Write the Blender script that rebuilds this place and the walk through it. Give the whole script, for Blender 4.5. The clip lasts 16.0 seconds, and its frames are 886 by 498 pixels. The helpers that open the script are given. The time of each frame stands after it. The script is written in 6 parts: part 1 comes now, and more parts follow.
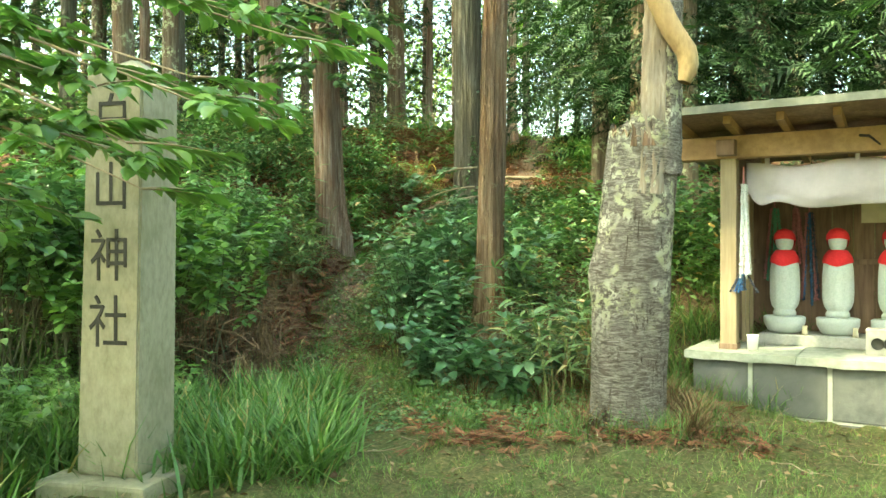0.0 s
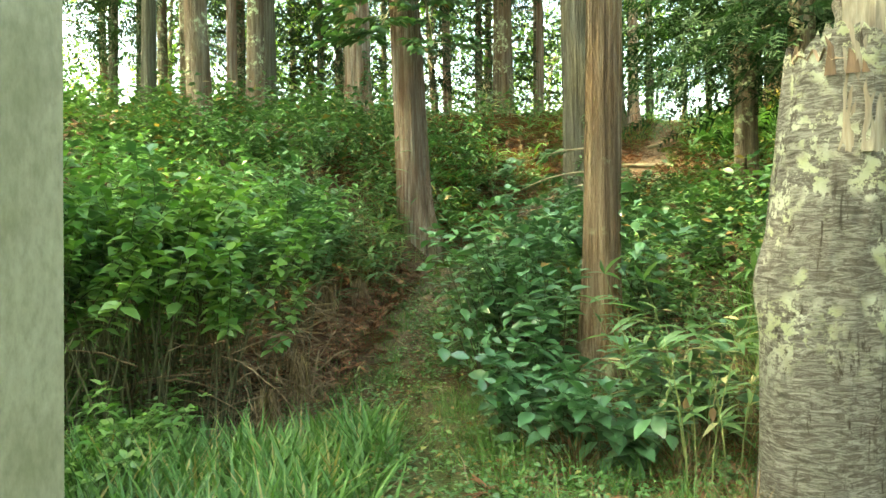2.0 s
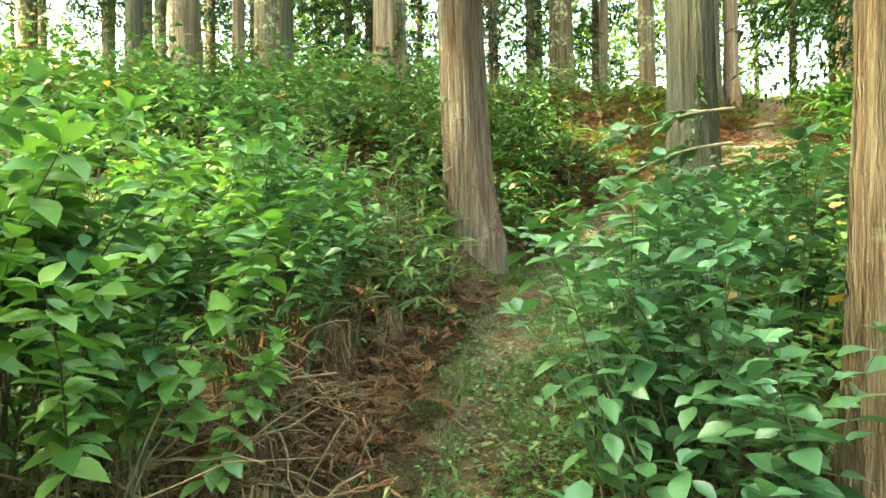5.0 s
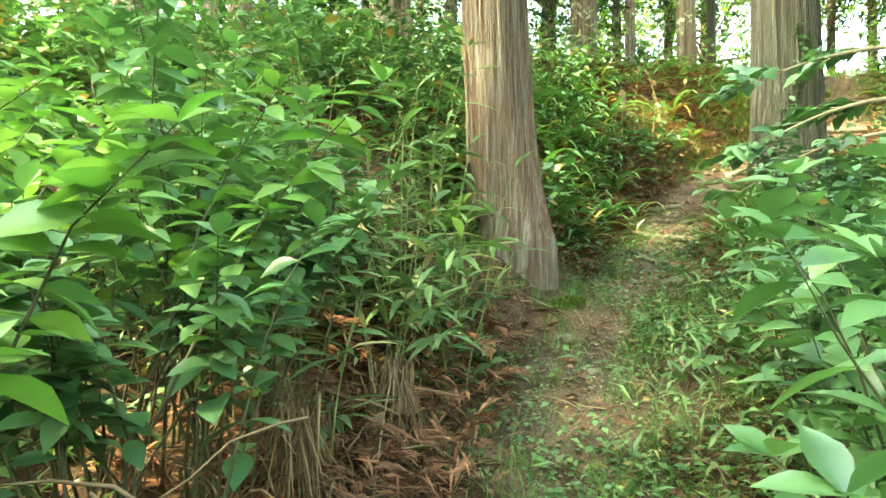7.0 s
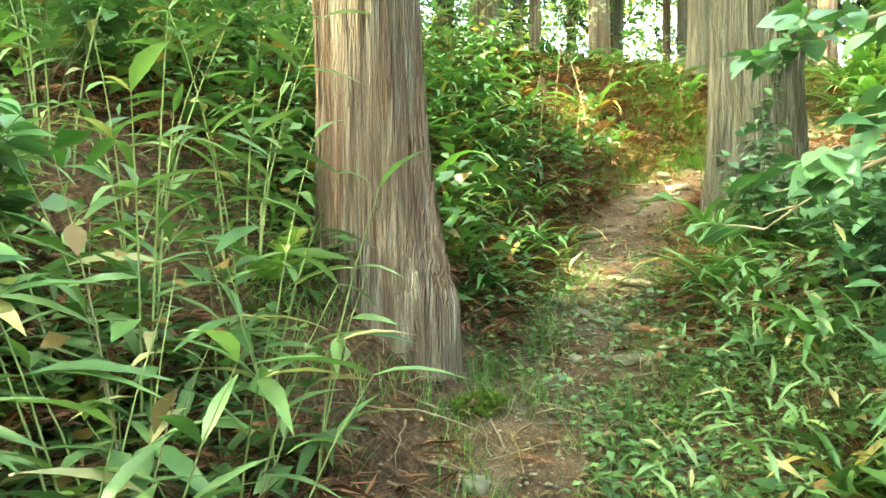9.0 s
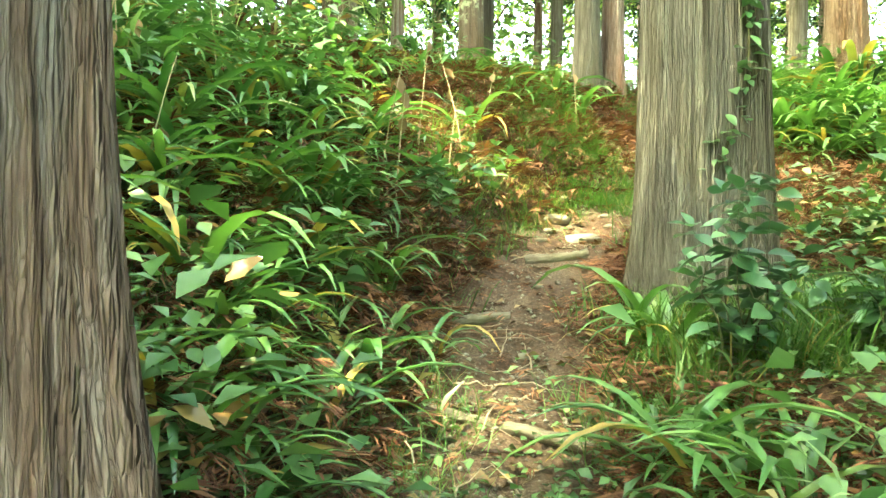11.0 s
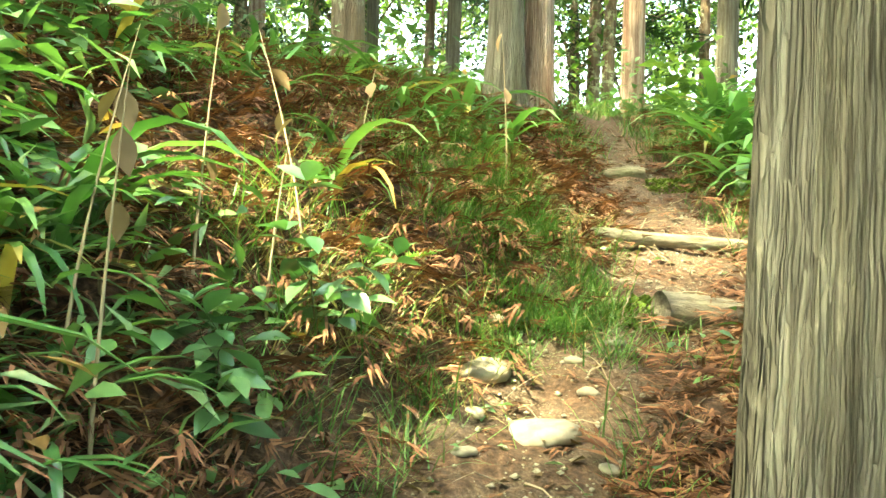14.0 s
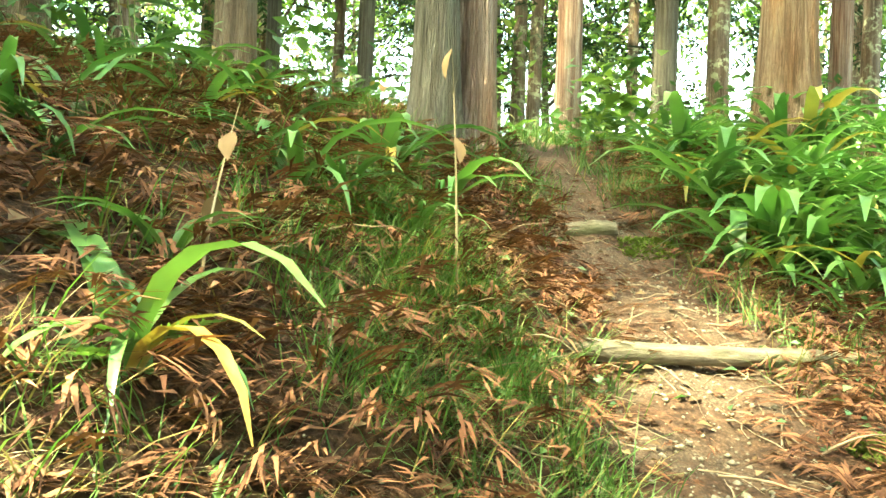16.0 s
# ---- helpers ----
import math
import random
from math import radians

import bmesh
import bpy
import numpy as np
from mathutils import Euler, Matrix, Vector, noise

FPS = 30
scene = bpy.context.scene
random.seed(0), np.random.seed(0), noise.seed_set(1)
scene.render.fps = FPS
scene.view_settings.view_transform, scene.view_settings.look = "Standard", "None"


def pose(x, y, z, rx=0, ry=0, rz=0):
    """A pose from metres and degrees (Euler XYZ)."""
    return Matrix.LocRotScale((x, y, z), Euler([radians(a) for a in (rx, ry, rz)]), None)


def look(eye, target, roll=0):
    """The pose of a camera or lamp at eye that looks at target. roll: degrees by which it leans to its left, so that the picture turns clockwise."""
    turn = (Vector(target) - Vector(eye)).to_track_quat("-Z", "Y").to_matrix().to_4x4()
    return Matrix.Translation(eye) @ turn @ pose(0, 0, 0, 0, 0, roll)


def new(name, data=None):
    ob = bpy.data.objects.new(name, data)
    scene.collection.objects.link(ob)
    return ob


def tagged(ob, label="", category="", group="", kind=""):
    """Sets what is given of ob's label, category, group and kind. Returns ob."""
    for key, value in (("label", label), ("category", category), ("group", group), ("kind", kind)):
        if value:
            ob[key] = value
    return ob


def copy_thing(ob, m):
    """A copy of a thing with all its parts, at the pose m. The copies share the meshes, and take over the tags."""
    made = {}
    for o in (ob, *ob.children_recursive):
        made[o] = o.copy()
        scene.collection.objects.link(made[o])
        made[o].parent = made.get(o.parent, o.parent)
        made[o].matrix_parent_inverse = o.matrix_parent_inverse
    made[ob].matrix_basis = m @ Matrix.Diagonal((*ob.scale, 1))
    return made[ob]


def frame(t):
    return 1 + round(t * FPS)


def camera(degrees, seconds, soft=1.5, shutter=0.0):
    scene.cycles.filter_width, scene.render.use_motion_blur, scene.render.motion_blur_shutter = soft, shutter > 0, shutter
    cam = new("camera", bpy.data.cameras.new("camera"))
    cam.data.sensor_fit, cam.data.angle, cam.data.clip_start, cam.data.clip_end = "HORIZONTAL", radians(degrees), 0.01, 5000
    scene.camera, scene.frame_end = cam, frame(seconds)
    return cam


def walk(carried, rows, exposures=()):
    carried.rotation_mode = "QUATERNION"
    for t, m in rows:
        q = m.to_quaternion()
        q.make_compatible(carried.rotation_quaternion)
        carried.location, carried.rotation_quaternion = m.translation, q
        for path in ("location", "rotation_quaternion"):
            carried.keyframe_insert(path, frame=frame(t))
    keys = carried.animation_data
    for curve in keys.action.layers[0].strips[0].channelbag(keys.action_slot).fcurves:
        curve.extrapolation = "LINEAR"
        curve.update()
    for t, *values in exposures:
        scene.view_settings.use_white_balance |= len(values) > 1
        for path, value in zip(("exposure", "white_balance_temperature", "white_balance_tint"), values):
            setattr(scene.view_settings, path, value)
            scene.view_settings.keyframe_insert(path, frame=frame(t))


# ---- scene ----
cam = camera(59.0, 16.0, soft=1.5)
METRES, EYE, TILT, LEAN, TURN = 15.0, 1.3, 0.0, 0.0, 0.0
ROWS = [
    (0.0, 0.0, 0.0, 0.0, 0.0, 0.0, 0.0),
    (0.5, 0.0048, 0.0347, -0.0015, 2.45, 0.04, 0.2),
    (1.0, 0.0096, 0.0668, -0.002, 4.61, 0.08, 0.37),
    (1.5, 0.013, 0.1005, -0.0018, 6.81, 0.14, 0.52),
    (2.0, 0.0142, 0.1333, -0.0012, 8.87, 0.2, 0.66),
    (2.5, 0.0129, 0.1678, 0.0013, 10.36, 0.25, 0.73),
    (3.0, 0.0055, 0.1991, 0.0032, 10.96, 0.26, 0.75),
    (3.5, -0.003, 0.2315, 0.0038, 11.16, 0.28, 0.77),
    (4.0, -0.0138, 0.2645, 0.0036, 11.26, 0.3, 0.74),
    (6.5, -0.0686, 0.4328, 0.0072, 11.11, 0.3, 0.24),
    (7.0, -0.0762, 0.4669, 0.0077, 10.98, 0.3, 0.18),
    (7.5, -0.0826, 0.5036, 0.0101, 10.31, 0.32, 0.15),
    (8.0, -0.0856, 0.5367, 0.013, 8.8, 0.36, 0.15),
    (8.5, -0.0845, 0.5663, 0.0184, 6.01, 0.43, 0.06),
    (9.0, -0.0845, 0.5955, 0.0242, 3.31, 0.43, -0.14),
    (9.5, -0.0838, 0.6233, 0.0315, 0.77, 0.46, -0.33),
    (10.0, -0.0813, 0.6557, 0.0385, -1.75, 0.44, -0.51),
    (12.5, -0.0625, 0.7962, 0.0731, -12.9, 0.58, -1.73),
    (13.0, -0.0569, 0.8225, 0.0792, -14.04, 0.63, -1.89),
    (13.5, -0.0499, 0.8493, 0.0854, -14.6, 0.64, -1.95),
    (14.0, -0.0444, 0.8748, 0.0926, -15.39, 0.68, -2.01),
    (14.5, -0.0416, 0.9026, 0.0978, -16.0, 0.73, -2.04),
    (15.0, -0.0353, 0.9244, 0.1052, -17.02, 0.8, -2.11),
    (15.5, -0.0287, 0.9431, 0.1129, -19.4, 0.91, -2.16),
    (16.0, -0.0217, 0.9638, 0.1217, -22.02, 0.97, -2.27),
]
walk(cam, [(t, pose(0, 0, EYE, TILT, LEAN, TURN) @ pose(METRES * x, METRES * y, METRES * z, 90 + pitch, roll, yaw)) for t, x, y, z, yaw, pitch, roll in ROWS],
     exposures=[(0.0, 4.2, 9300, -14), (3.5, 4.6, 10400, -14), (7.0, 5.15, 9600, -14), (9.5, 5.3, 9600, -14), (12.5, 5.1, 9500, -14), (16.0, 4.8, 9200, -14)])

# ---- world, sun ----
SUN_EL, SUN_AZ = 53.0, -118.0      # degrees up; degrees to the right of straight ahead
SUN_DIR = Vector((math.sin(radians(SUN_AZ)) * math.cos(radians(SUN_EL)), math.cos(radians(SUN_AZ)) * math.cos(radians(SUN_EL)), math.sin(radians(SUN_EL))))
world = bpy.data.worlds.new("sky")
scene.world = world
world.use_nodes = True
wn = world.node_tree
sky = wn.nodes.new("ShaderNodeTexSky")
sky.sky_type, sky.sun_disc = "NISHITA", False
sky.sun_elevation, sky.sun_rotation = radians(SUN_EL), radians(SUN_AZ)
sky.air_density, sky.dust_density, sky.ozone_density = 1.0, 3.0, 1.0
wn.links.new(sky.outputs[0], wn.nodes["Background"].inputs[0])
wn.nodes["Background"].inputs[1].default_value = 0.15
sun = new("sun", bpy.data.lights.new("sun", "SUN"))
sun.data.energy, sun.data.angle, sun.data.color = 2.8, radians(2.5), (1.0, 0.94, 0.82)
sun.matrix_world = look(SUN_DIR * 60, (0, 0, 0))


# ---- materials ----
def material(name):
    m = bpy.data.materials.new(name)
    m.use_nodes = True
    n = m.node_tree.nodes
    return m, n, m.node_tree.links, n["Principled BSDF"]


def coords(n, l, scale=(1, 1, 1), space="Object"):
    tc, mp = n.new("ShaderNodeTexCoord"), n.new("ShaderNodeMapping")
    mp.inputs["Scale"].default_value = scale
    l.new(tc.outputs[space], mp.inputs[0])
    return mp.outputs[0]


def noise_tex(n, l, vec, scale, detail=4, rough=0.6, distort=0.0):
    t = n.new("ShaderNodeTexNoise")
    t.inputs["Scale"].default_value, t.inputs["Detail"].default_value = scale, detail
    t.inputs["Roughness"].default_value, t.inputs["Distortion"].default_value = rough, distort
    l.new(vec, t.inputs["Vector"])
    return t.outputs[0]


def ramp(n, l, fac, stops):
    r = n.new("ShaderNodeValToRGB")
    e = r.color_ramp.elements
    while len(e) < len(stops):
        e.new(0.5)
    for k, (p, c) in zip(e, stops):
        k.position, k.color = p, (*c, 1) if len(c) == 3 else c
    l.new(fac, r.inputs[0])
    return r.outputs[0]


def mix(n, l, fac, a, b, blend="MIX"):
    m = n.new("ShaderNodeMix")
    m.data_type, m.blend_type = "RGBA", blend
    for sock, v in ((m.inputs[0], fac), (m.inputs[6], a), (m.inputs[7], b)):
        if isinstance(v, (int, float)):
            sock.default_value = v
        elif isinstance(v, tuple):
            sock.default_value = (*v, 1)
        else:
            l.new(v, sock)
    return m.outputs[2]


def bump(n, l, height, bsdf, strength=0.5, dist=0.01):
    b = n.new("ShaderNodeBump")
    b.inputs["Strength"].default_value, b.inputs["Distance"].default_value = strength, dist
    l.new(height, b.inputs["Height"])
    l.new(b.outputs[0], bsdf.inputs["Normal"])


def leaf_material(name, dark, light, rough=0.42, through_light=0.3, spec=0.5, dead=None, whole=False):
    """Leaves: every leaf its own tone, with a soft blotch along it, and light that comes through the blade."""
    m, n, l, b = material(name)
    g = n.new("ShaderNodeNewGeometry")
    which = n.new("ShaderNodeObjectInfo").outputs["Random"] if whole else g.outputs["Random Per Island"]
    tone = ramp(n, l, which, [(0.0, dark), (0.6, tuple((p + q) / 2 for p, q in zip(dark, light))), (1.0, light)] if dead is None else
                [(0.0, dark), (0.55, tuple((p + q) / 2 for p, q in zip(dark, light))), (0.9, light), (0.95, dead)])
    blotch = noise_tex(n, l, coords(n, l), 9.0, 3)
    tone = mix(n, l, 0.55, tone, ramp(n, l, blotch, [(0.3, (0.45, 0.45, 0.45)), (0.7, (1.0, 1.0, 1.0))]), "MULTIPLY")
    l.new(tone, b.inputs["Base Color"])
    b.inputs["Roughness"].default_value = rough
    b.inputs["Specular IOR Level"].default_value = spec
    t = n.new("ShaderNodeBsdfTranslucent")
    l.new(mix(n, l, 1.0, tone, (1.2, 1.5, 0.8), "MULTIPLY"), t.inputs[0])
    s = n.new("ShaderNodeMixShader")
    s.inputs[0].default_value = through_light
    l.new(b.outputs[0], s.inputs[1])
    l.new(t.outputs[0], s.inputs[2])
    l.new(s.outputs[0], n["Material Output"].inputs[0])
    return m


def bark_material(name, pale, mid, dark, lichen=0.0, tall=0.8, fine=24.0):
    """Stringy bark: long upright strips of close tone, parted by hair-thin dark cracks, with fine fibres and reddish patches."""
    m, n, l, b = material(name)
    fibre = noise_tex(n, l, coords(n, l, (fine * 4, fine * 4, tall * 4)), 1.0, 5, 0.7)
    strips = noise_tex(n, l, coords(n, l, (fine, fine, tall)), 1.0, 4, 0.6, 0.25)
    bent = n.new("ShaderNodeVectorMath")
    bent.operation = "MULTIPLY_ADD"
    wander = n.new("ShaderNodeTexNoise")
    wander.inputs["Scale"].default_value, wander.inputs["Detail"].default_value = 9.0, 3
    l.new(coords(n, l, (1, 1, 0.5)), wander.inputs["Vector"])
    l.new(wander.outputs["Color"], bent.inputs[0])
    bent.inputs[1].default_value = (0.6, 0.6, 0.5)
    l.new(coords(n, l, (fine * 0.75, fine * 0.75, tall * 0.7)), bent.inputs[2])
    cells = n.new("ShaderNodeTexVoronoi")
    cells.feature = "DISTANCE_TO_EDGE"
    l.new(bent.outputs[0], cells.inputs["Vector"])
    cracks = cells.outputs["Distance"]
    wide = noise_tex(n, l, coords(n, l, (5, 5, 1.0)), 1.0, 5)
    col = ramp(n, l, strips, [(0.3, tuple(0.6 * q for q in mid)), (0.44, mid), (0.62, pale)])
    col = mix(n, l, 0.8, col, ramp(n, l, fibre, [(0.32, (0.5, 0.48, 0.46)), (0.6, (1, 1, 1))]), "MULTIPLY")
    col = mix(n, l, ramp(n, l, wide, [(0.45, (0, 0, 0)), (0.62, (0.9, 0.9, 0.9))]), col, mix(n, l, 1.0, col, tuple((q / max(mid)) ** 0.6 for q in mid), "MULTIPLY"))
    line = ramp(n, l, cracks, [(0.0, (0.34, 0.34, 0.34)), (0.05, (0.16, 0.16, 0.16)), (0.16, (0, 0, 0))])
    col = mix(n, l, line, col, dark)
    if lichen:
        spots = noise_tex(n, l, coords(n, l), 13.0, 6, 0.7)
        patch = noise_tex(n, l, coords(n, l), 2.2, 2)
        fac = mix(n, l, 1.0, ramp(n, l, spots, [(0.5, (0, 0, 0)), (0.56, (1, 1, 1))]), ramp(n, l, patch, [(0.62 - lichen * 0.3, (0, 0, 0)), (0.7 - lichen * 0.3, (1, 1, 1))]), "MULTIPLY")
        col = mix(n, l, fac, col, (0.42, 0.45, 0.3))
    l.new(col, b.inputs["Base Color"])
    b.inputs["Roughness"].default_value = 0.9
    b.inputs["Specular IOR Level"].default_value = 0.2
    ridge = mix(n, l, 0.5, ramp(n, l, cracks, [(0.0, (0, 0, 0)), (0.3, (1, 1, 1))]), strips)
    bump(n, l, mix(n, l, 0.3, ridge, fibre), b, 1.0, 0.035)
    return m


def plain_material(name, a, c, scale=(1, 1, 1), freq=8.0, rough=0.8, relief=0.3, dist=0.01, metal=0.0, stain=None, per_piece=False):
    """A matt surface with grain and, at a larger size, stains."""
    m, n, l, b = material(name)
    grain = noise_tex(n, l, coords(n, l, scale), freq, 6, 0.65)
    col = ramp(n, l, grain, [(0.3, a), (0.7, c)])
    big = noise_tex(n, l, coords(n, l), 1.7, 3)
    col = mix(n, l, ramp(n, l, big, [(0.45, (0, 0, 0)), (0.75, (0.8, 0.8, 0.8))]), col, stain or tuple(0.6 * q for q in a))
    if per_piece:
        o = n.new("ShaderNodeObjectInfo")
        col = mix(n, l, 0.6, col, ramp(n, l, o.outputs["Random"], [(0, (0.55, 0.55, 0.55)), (1, (1, 1, 1))]), "MULTIPLY")
    l.new(col, b.inputs["Base Color"])
    b.inputs["Roughness"].default_value, b.inputs["Metallic"].default_value = rough, metal
    b.inputs["Specular IOR Level"].default_value = 0.3
    bump(n, l, grain, b, relief, dist)
    return m


def ground_material():
    """Forest soil: brown earth, red-brown needle litter, pale chips; short moss and turf where the attribute says grass."""
    m, n, l, b = material("forest_soil")
    v = coords(n, l)
    coarse, fine = noise_tex(n, l, v, 2.6, 5), noise_tex(n, l, v, 34.0, 6, 0.7)
    crumbs = noise_tex(n, l, v, 120.0, 3)
    litter = ramp(n, l, fine, [(0.3, (0.016, 0.01, 0.007)), (0.48, (0.06, 0.034, 0.022)), (0.6, (0.115, 0.066, 0.042)), (0.72, (0.24, 0.16, 0.11))])
    earth = ramp(n, l, crumbs, [(0.3, (0.04, 0.03, 0.022)), (0.55, (0.12, 0.088, 0.062)), (0.72, (0.27, 0.22, 0.165))])
    turf = ramp(n, l, fine, [(0.3, (0.03, 0.04, 0.014)), (0.55, (0.08, 0.1, 0.035)), (0.72, (0.19, 0.165, 0.08))])
    bare, grassy = n.new("ShaderNodeAttribute"), n.new("ShaderNodeAttribute")
    bare.attribute_name, grassy.attribute_name = "bare", "grassy"
    soft = ramp(n, l, coarse, [(0.35, (0.0, 0.0, 0.0)), (0.65, (1, 1, 1))])
    col = mix(n, l, mix(n, l, 1.0, bare.outputs[2], ramp(n, l, noise_tex(n, l, v, 5.0, 5), [(0.42, (0.1, 0.1, 0.1)), (0.6, (0.8, 0.8, 0.8))]), "MULTIPLY"), litter, earth)
    col = mix(n, l, mix(n, l, 1.0, grassy.outputs[2], mix(n, l, 0.5, soft, (1, 1, 1)), "MULTIPLY"), col, turf)
    l.new(col, b.inputs["Base Color"])
    b.inputs["Roughness"].default_value, b.inputs["Specular IOR Level"].default_value = 0.95, 0.15
    bump(n, l, fine, b, 0.8, 0.03)
    return m


SOIL = ground_material()
CEDAR = bark_material("cedar_bark", (0.4, 0.335, 0.285), (0.25, 0.175, 0.138), (0.05, 0.032, 0.024), 0.0)
CEDAR_GREY = bark_material("grey_cedar_bark", (0.185, 0.182, 0.15), (0.125, 0.118, 0.095), (0.032, 0.027, 0.022), 0.0)
CEDAR_TAN = bark_material("tan_cedar_bark", (0.3, 0.23, 0.165), (0.2, 0.137, 0.092), (0.06, 0.036, 0.022), 0.05)
CEDAR_FAR = bark_material("far_cedar_bark", (0.24, 0.2, 0.155), (0.15, 0.112, 0.082), (0.05, 0.036, 0.026), 0.4, 0.7, 14.0)
WOOD_NEW = plain_material("planed_timber", (0.24, 0.145, 0.07), (0.38, 0.24, 0.12), (14, 14, 14), 1.0, 0.65, 0.25, 0.004, stain=(0.16, 0.09, 0.045))
WOOD_POST = plain_material("weathered_post_timber", (0.19, 0.145, 0.09), (0.33, 0.265, 0.175), (22, 22, 1.6), 1.0, 0.75, 0.35, 0.005, stain=(0.22, 0.17, 0.1))
WOOD_OLD = plain_material("old_brown_boards", (0.15, 0.095, 0.065), (0.3, 0.2, 0.14), (26, 26, 2.2), 1.0, 0.8, 0.35, 0.005, stain=(0.075, 0.05, 0.035), per_piece=True)
WOOD_SPLIT = plain_material("split_wood", (0.2, 0.12, 0.07), (0.42, 0.33, 0.24), (18, 18, 2.5), 1.0, 0.85, 0.7, 0.02, stain=(0.16, 0.1, 0.06))
WOOD_TORN = plain_material("torn_red_wood", (0.055, 0.035, 0.024), (0.16, 0.108, 0.072), (60, 60, 6), 1.0, 0.85, 0.7, 0.02, stain=(0.09, 0.05, 0.03))
WOOD_GREY = plain_material("weathered_splinter", (0.12, 0.095, 0.07), (0.27, 0.235, 0.19), (50, 50, 4), 1.0, 0.85, 0.6, 0.01, stain=(0.1, 0.07, 0.045))
WOOD_BARE = plain_material("barkless_branch", (0.16, 0.105, 0.05), (0.3, 0.21, 0.105), (40, 40, 14), 1.0, 0.7, 0.6, 0.008, stain=(0.3, 0.2, 0.1))
LOG = plain_material("log_step_wood", (0.06, 0.05, 0.036), (0.21, 0.182, 0.135), (9, 34, 34), 1.0, 0.9, 0.9, 0.02, stain=(0.1, 0.13, 0.045))
STONE_FACE = plain_material("carved_granite", (0.21, 0.195, 0.135), (0.33, 0.305, 0.225), (1, 1, 0.5), 30.0, 0.85, 0.35, 0.003, stain=(0.125, 0.12, 0.06))
STONE_PLINTH = plain_material("plinth_stone", (0.22, 0.2, 0.14), (0.36, 0.33, 0.25), (1, 1, 1), 26.0, 0.9, 0.5, 0.008, stain=(0.14, 0.14, 0.08))
BLOCK = plain_material("foundation_stone", (0.08, 0.088, 0.082), (0.16, 0.168, 0.158), (1, 1, 1), 7.0, 0.85, 0.5, 0.012, stain=(0.13, 0.135, 0.12), per_piece=True)
MORTAR = plain_material("pale_mortar", (0.36, 0.37, 0.32), (0.55, 0.55, 0.48), (1, 1, 1), 20.0, 0.9, 0.4, 0.006)
SLAB = plain_material("concrete_slab", (0.2, 0.225, 0.18), (0.35, 0.37, 0.31), (1, 1, 1), 16.0, 0.85, 0.5, 0.006, stain=(0.3, 0.31, 0.25))
CONCRETE = plain_material("grey_concrete", (0.24, 0.24, 0.22), (0.36, 0.36, 0.33), (1, 1, 1), 22.0, 0.9, 0.4, 0.005)
GRANITE = plain_material("pale_statue_stone", (0.37, 0.42, 0.41), (0.52, 0.57, 0.55), (1, 1, 1), 60.0, 0.75, 0.2, 0.002, stain=(0.36, 0.39, 0.37))
RED_CLOTH = plain_material("red_cloth", (0.5, 0.016, 0.024), (0.66, 0.032, 0.045), (1, 1, 1), 60.0, 0.9, 0.4, 0.004)
CURTAIN = plain_material("faded_lilac_cloth", (0.42, 0.375, 0.42), (0.52, 0.475, 0.51), (1, 1, 1), 5.0, 0.9, 0.25, 0.01, stain=(0.38, 0.35, 0.37))
PAPER_WHITE = plain_material("white_folded_paper", (0.62, 0.66, 0.66), (0.82, 0.84, 0.82), (40, 40, 90), 1.0, 0.8, 0.5, 0.01)
PAPER_GREEN = plain_material("green_folded_paper", (0.05, 0.3, 0.17), (0.2, 0.5, 0.32), (40, 40, 90), 1.0, 0.8, 0.5, 0.01)
PAPER_BLUE = plain_material("blue_folded_paper", (0.03, 0.07, 0.22), (0.08, 0.28, 0.5), (40, 40, 90), 1.0, 0.8, 0.5, 0.01)
PAPER_PINK = plain_material("pink_folded_paper", (0.4, 0.12, 0.14), (0.55, 0.26, 0.25), (40, 40, 90), 1.0, 0.8, 0.5, 0.01)
PAPER_DARK = plain_material("dark_folded_paper", (0.015, 0.02, 0.04), (0.1, 0.11, 0.13), (40, 40, 60), 1.0, 0.8, 0.5, 0.01)
CUP = plain_material("white_cup_plastic", (0.78, 0.78, 0.75), (0.84, 0.84, 0.82), (1, 1, 1), 8.0, 0.5, 0.02)
CARD = plain_material("yellowed_card", (0.46, 0.42, 0.3), (0.54, 0.5, 0.37), (1, 1, 1), 9.0, 0.85, 0.05)
SHEET_ROOF = plain_material("grey_green_sheet_metal", (0.06, 0.068, 0.055), (0.12, 0.13, 0.105), (1, 1, 1), 10.0, 0.55, 0.15, 0.004, 0.3, stain=(0.05, 0.058, 0.04))
# black of the carved letters, and of the shade painted for the block's holes
LETTER_HOLE_BLACK = plain_material("black_lettering_and_hole_shade", (0.012, 0.012, 0.011), (0.03, 0.03, 0.026), (1, 1, 1), 30.0, 0.6, 0.1)
IRON = plain_material("dark_iron", (0.03, 0.025, 0.02), (0.07, 0.05, 0.04), (1, 1, 1), 20.0, 0.6, 0.3, 0.003, 0.6)
ROCK = plain_material("pale_path_stone", (0.11, 0.1, 0.075), (0.26, 0.235, 0.185), (1, 1, 1), 14.0, 0.9, 0.6, 0.01, stain=(0.27, 0.25, 0.17))
MOSS = plain_material("bright_moss", (0.06, 0.12, 0.015), (0.2, 0.27, 0.05), (1, 1, 1), 70.0, 0.95, 0.9, 0.02)
TWIG = plain_material("dry_twig", (0.17, 0.125, 0.085), (0.36, 0.29, 0.2), (1, 1, 1), 14.0, 0.9, 0.2, 0.003)
TWIG_DARK = plain_material("old_brown_twig", (0.09, 0.058, 0.036), (0.24, 0.165, 0.1), (1, 1, 1), 14.0, 0.9, 0.2, 0.003)
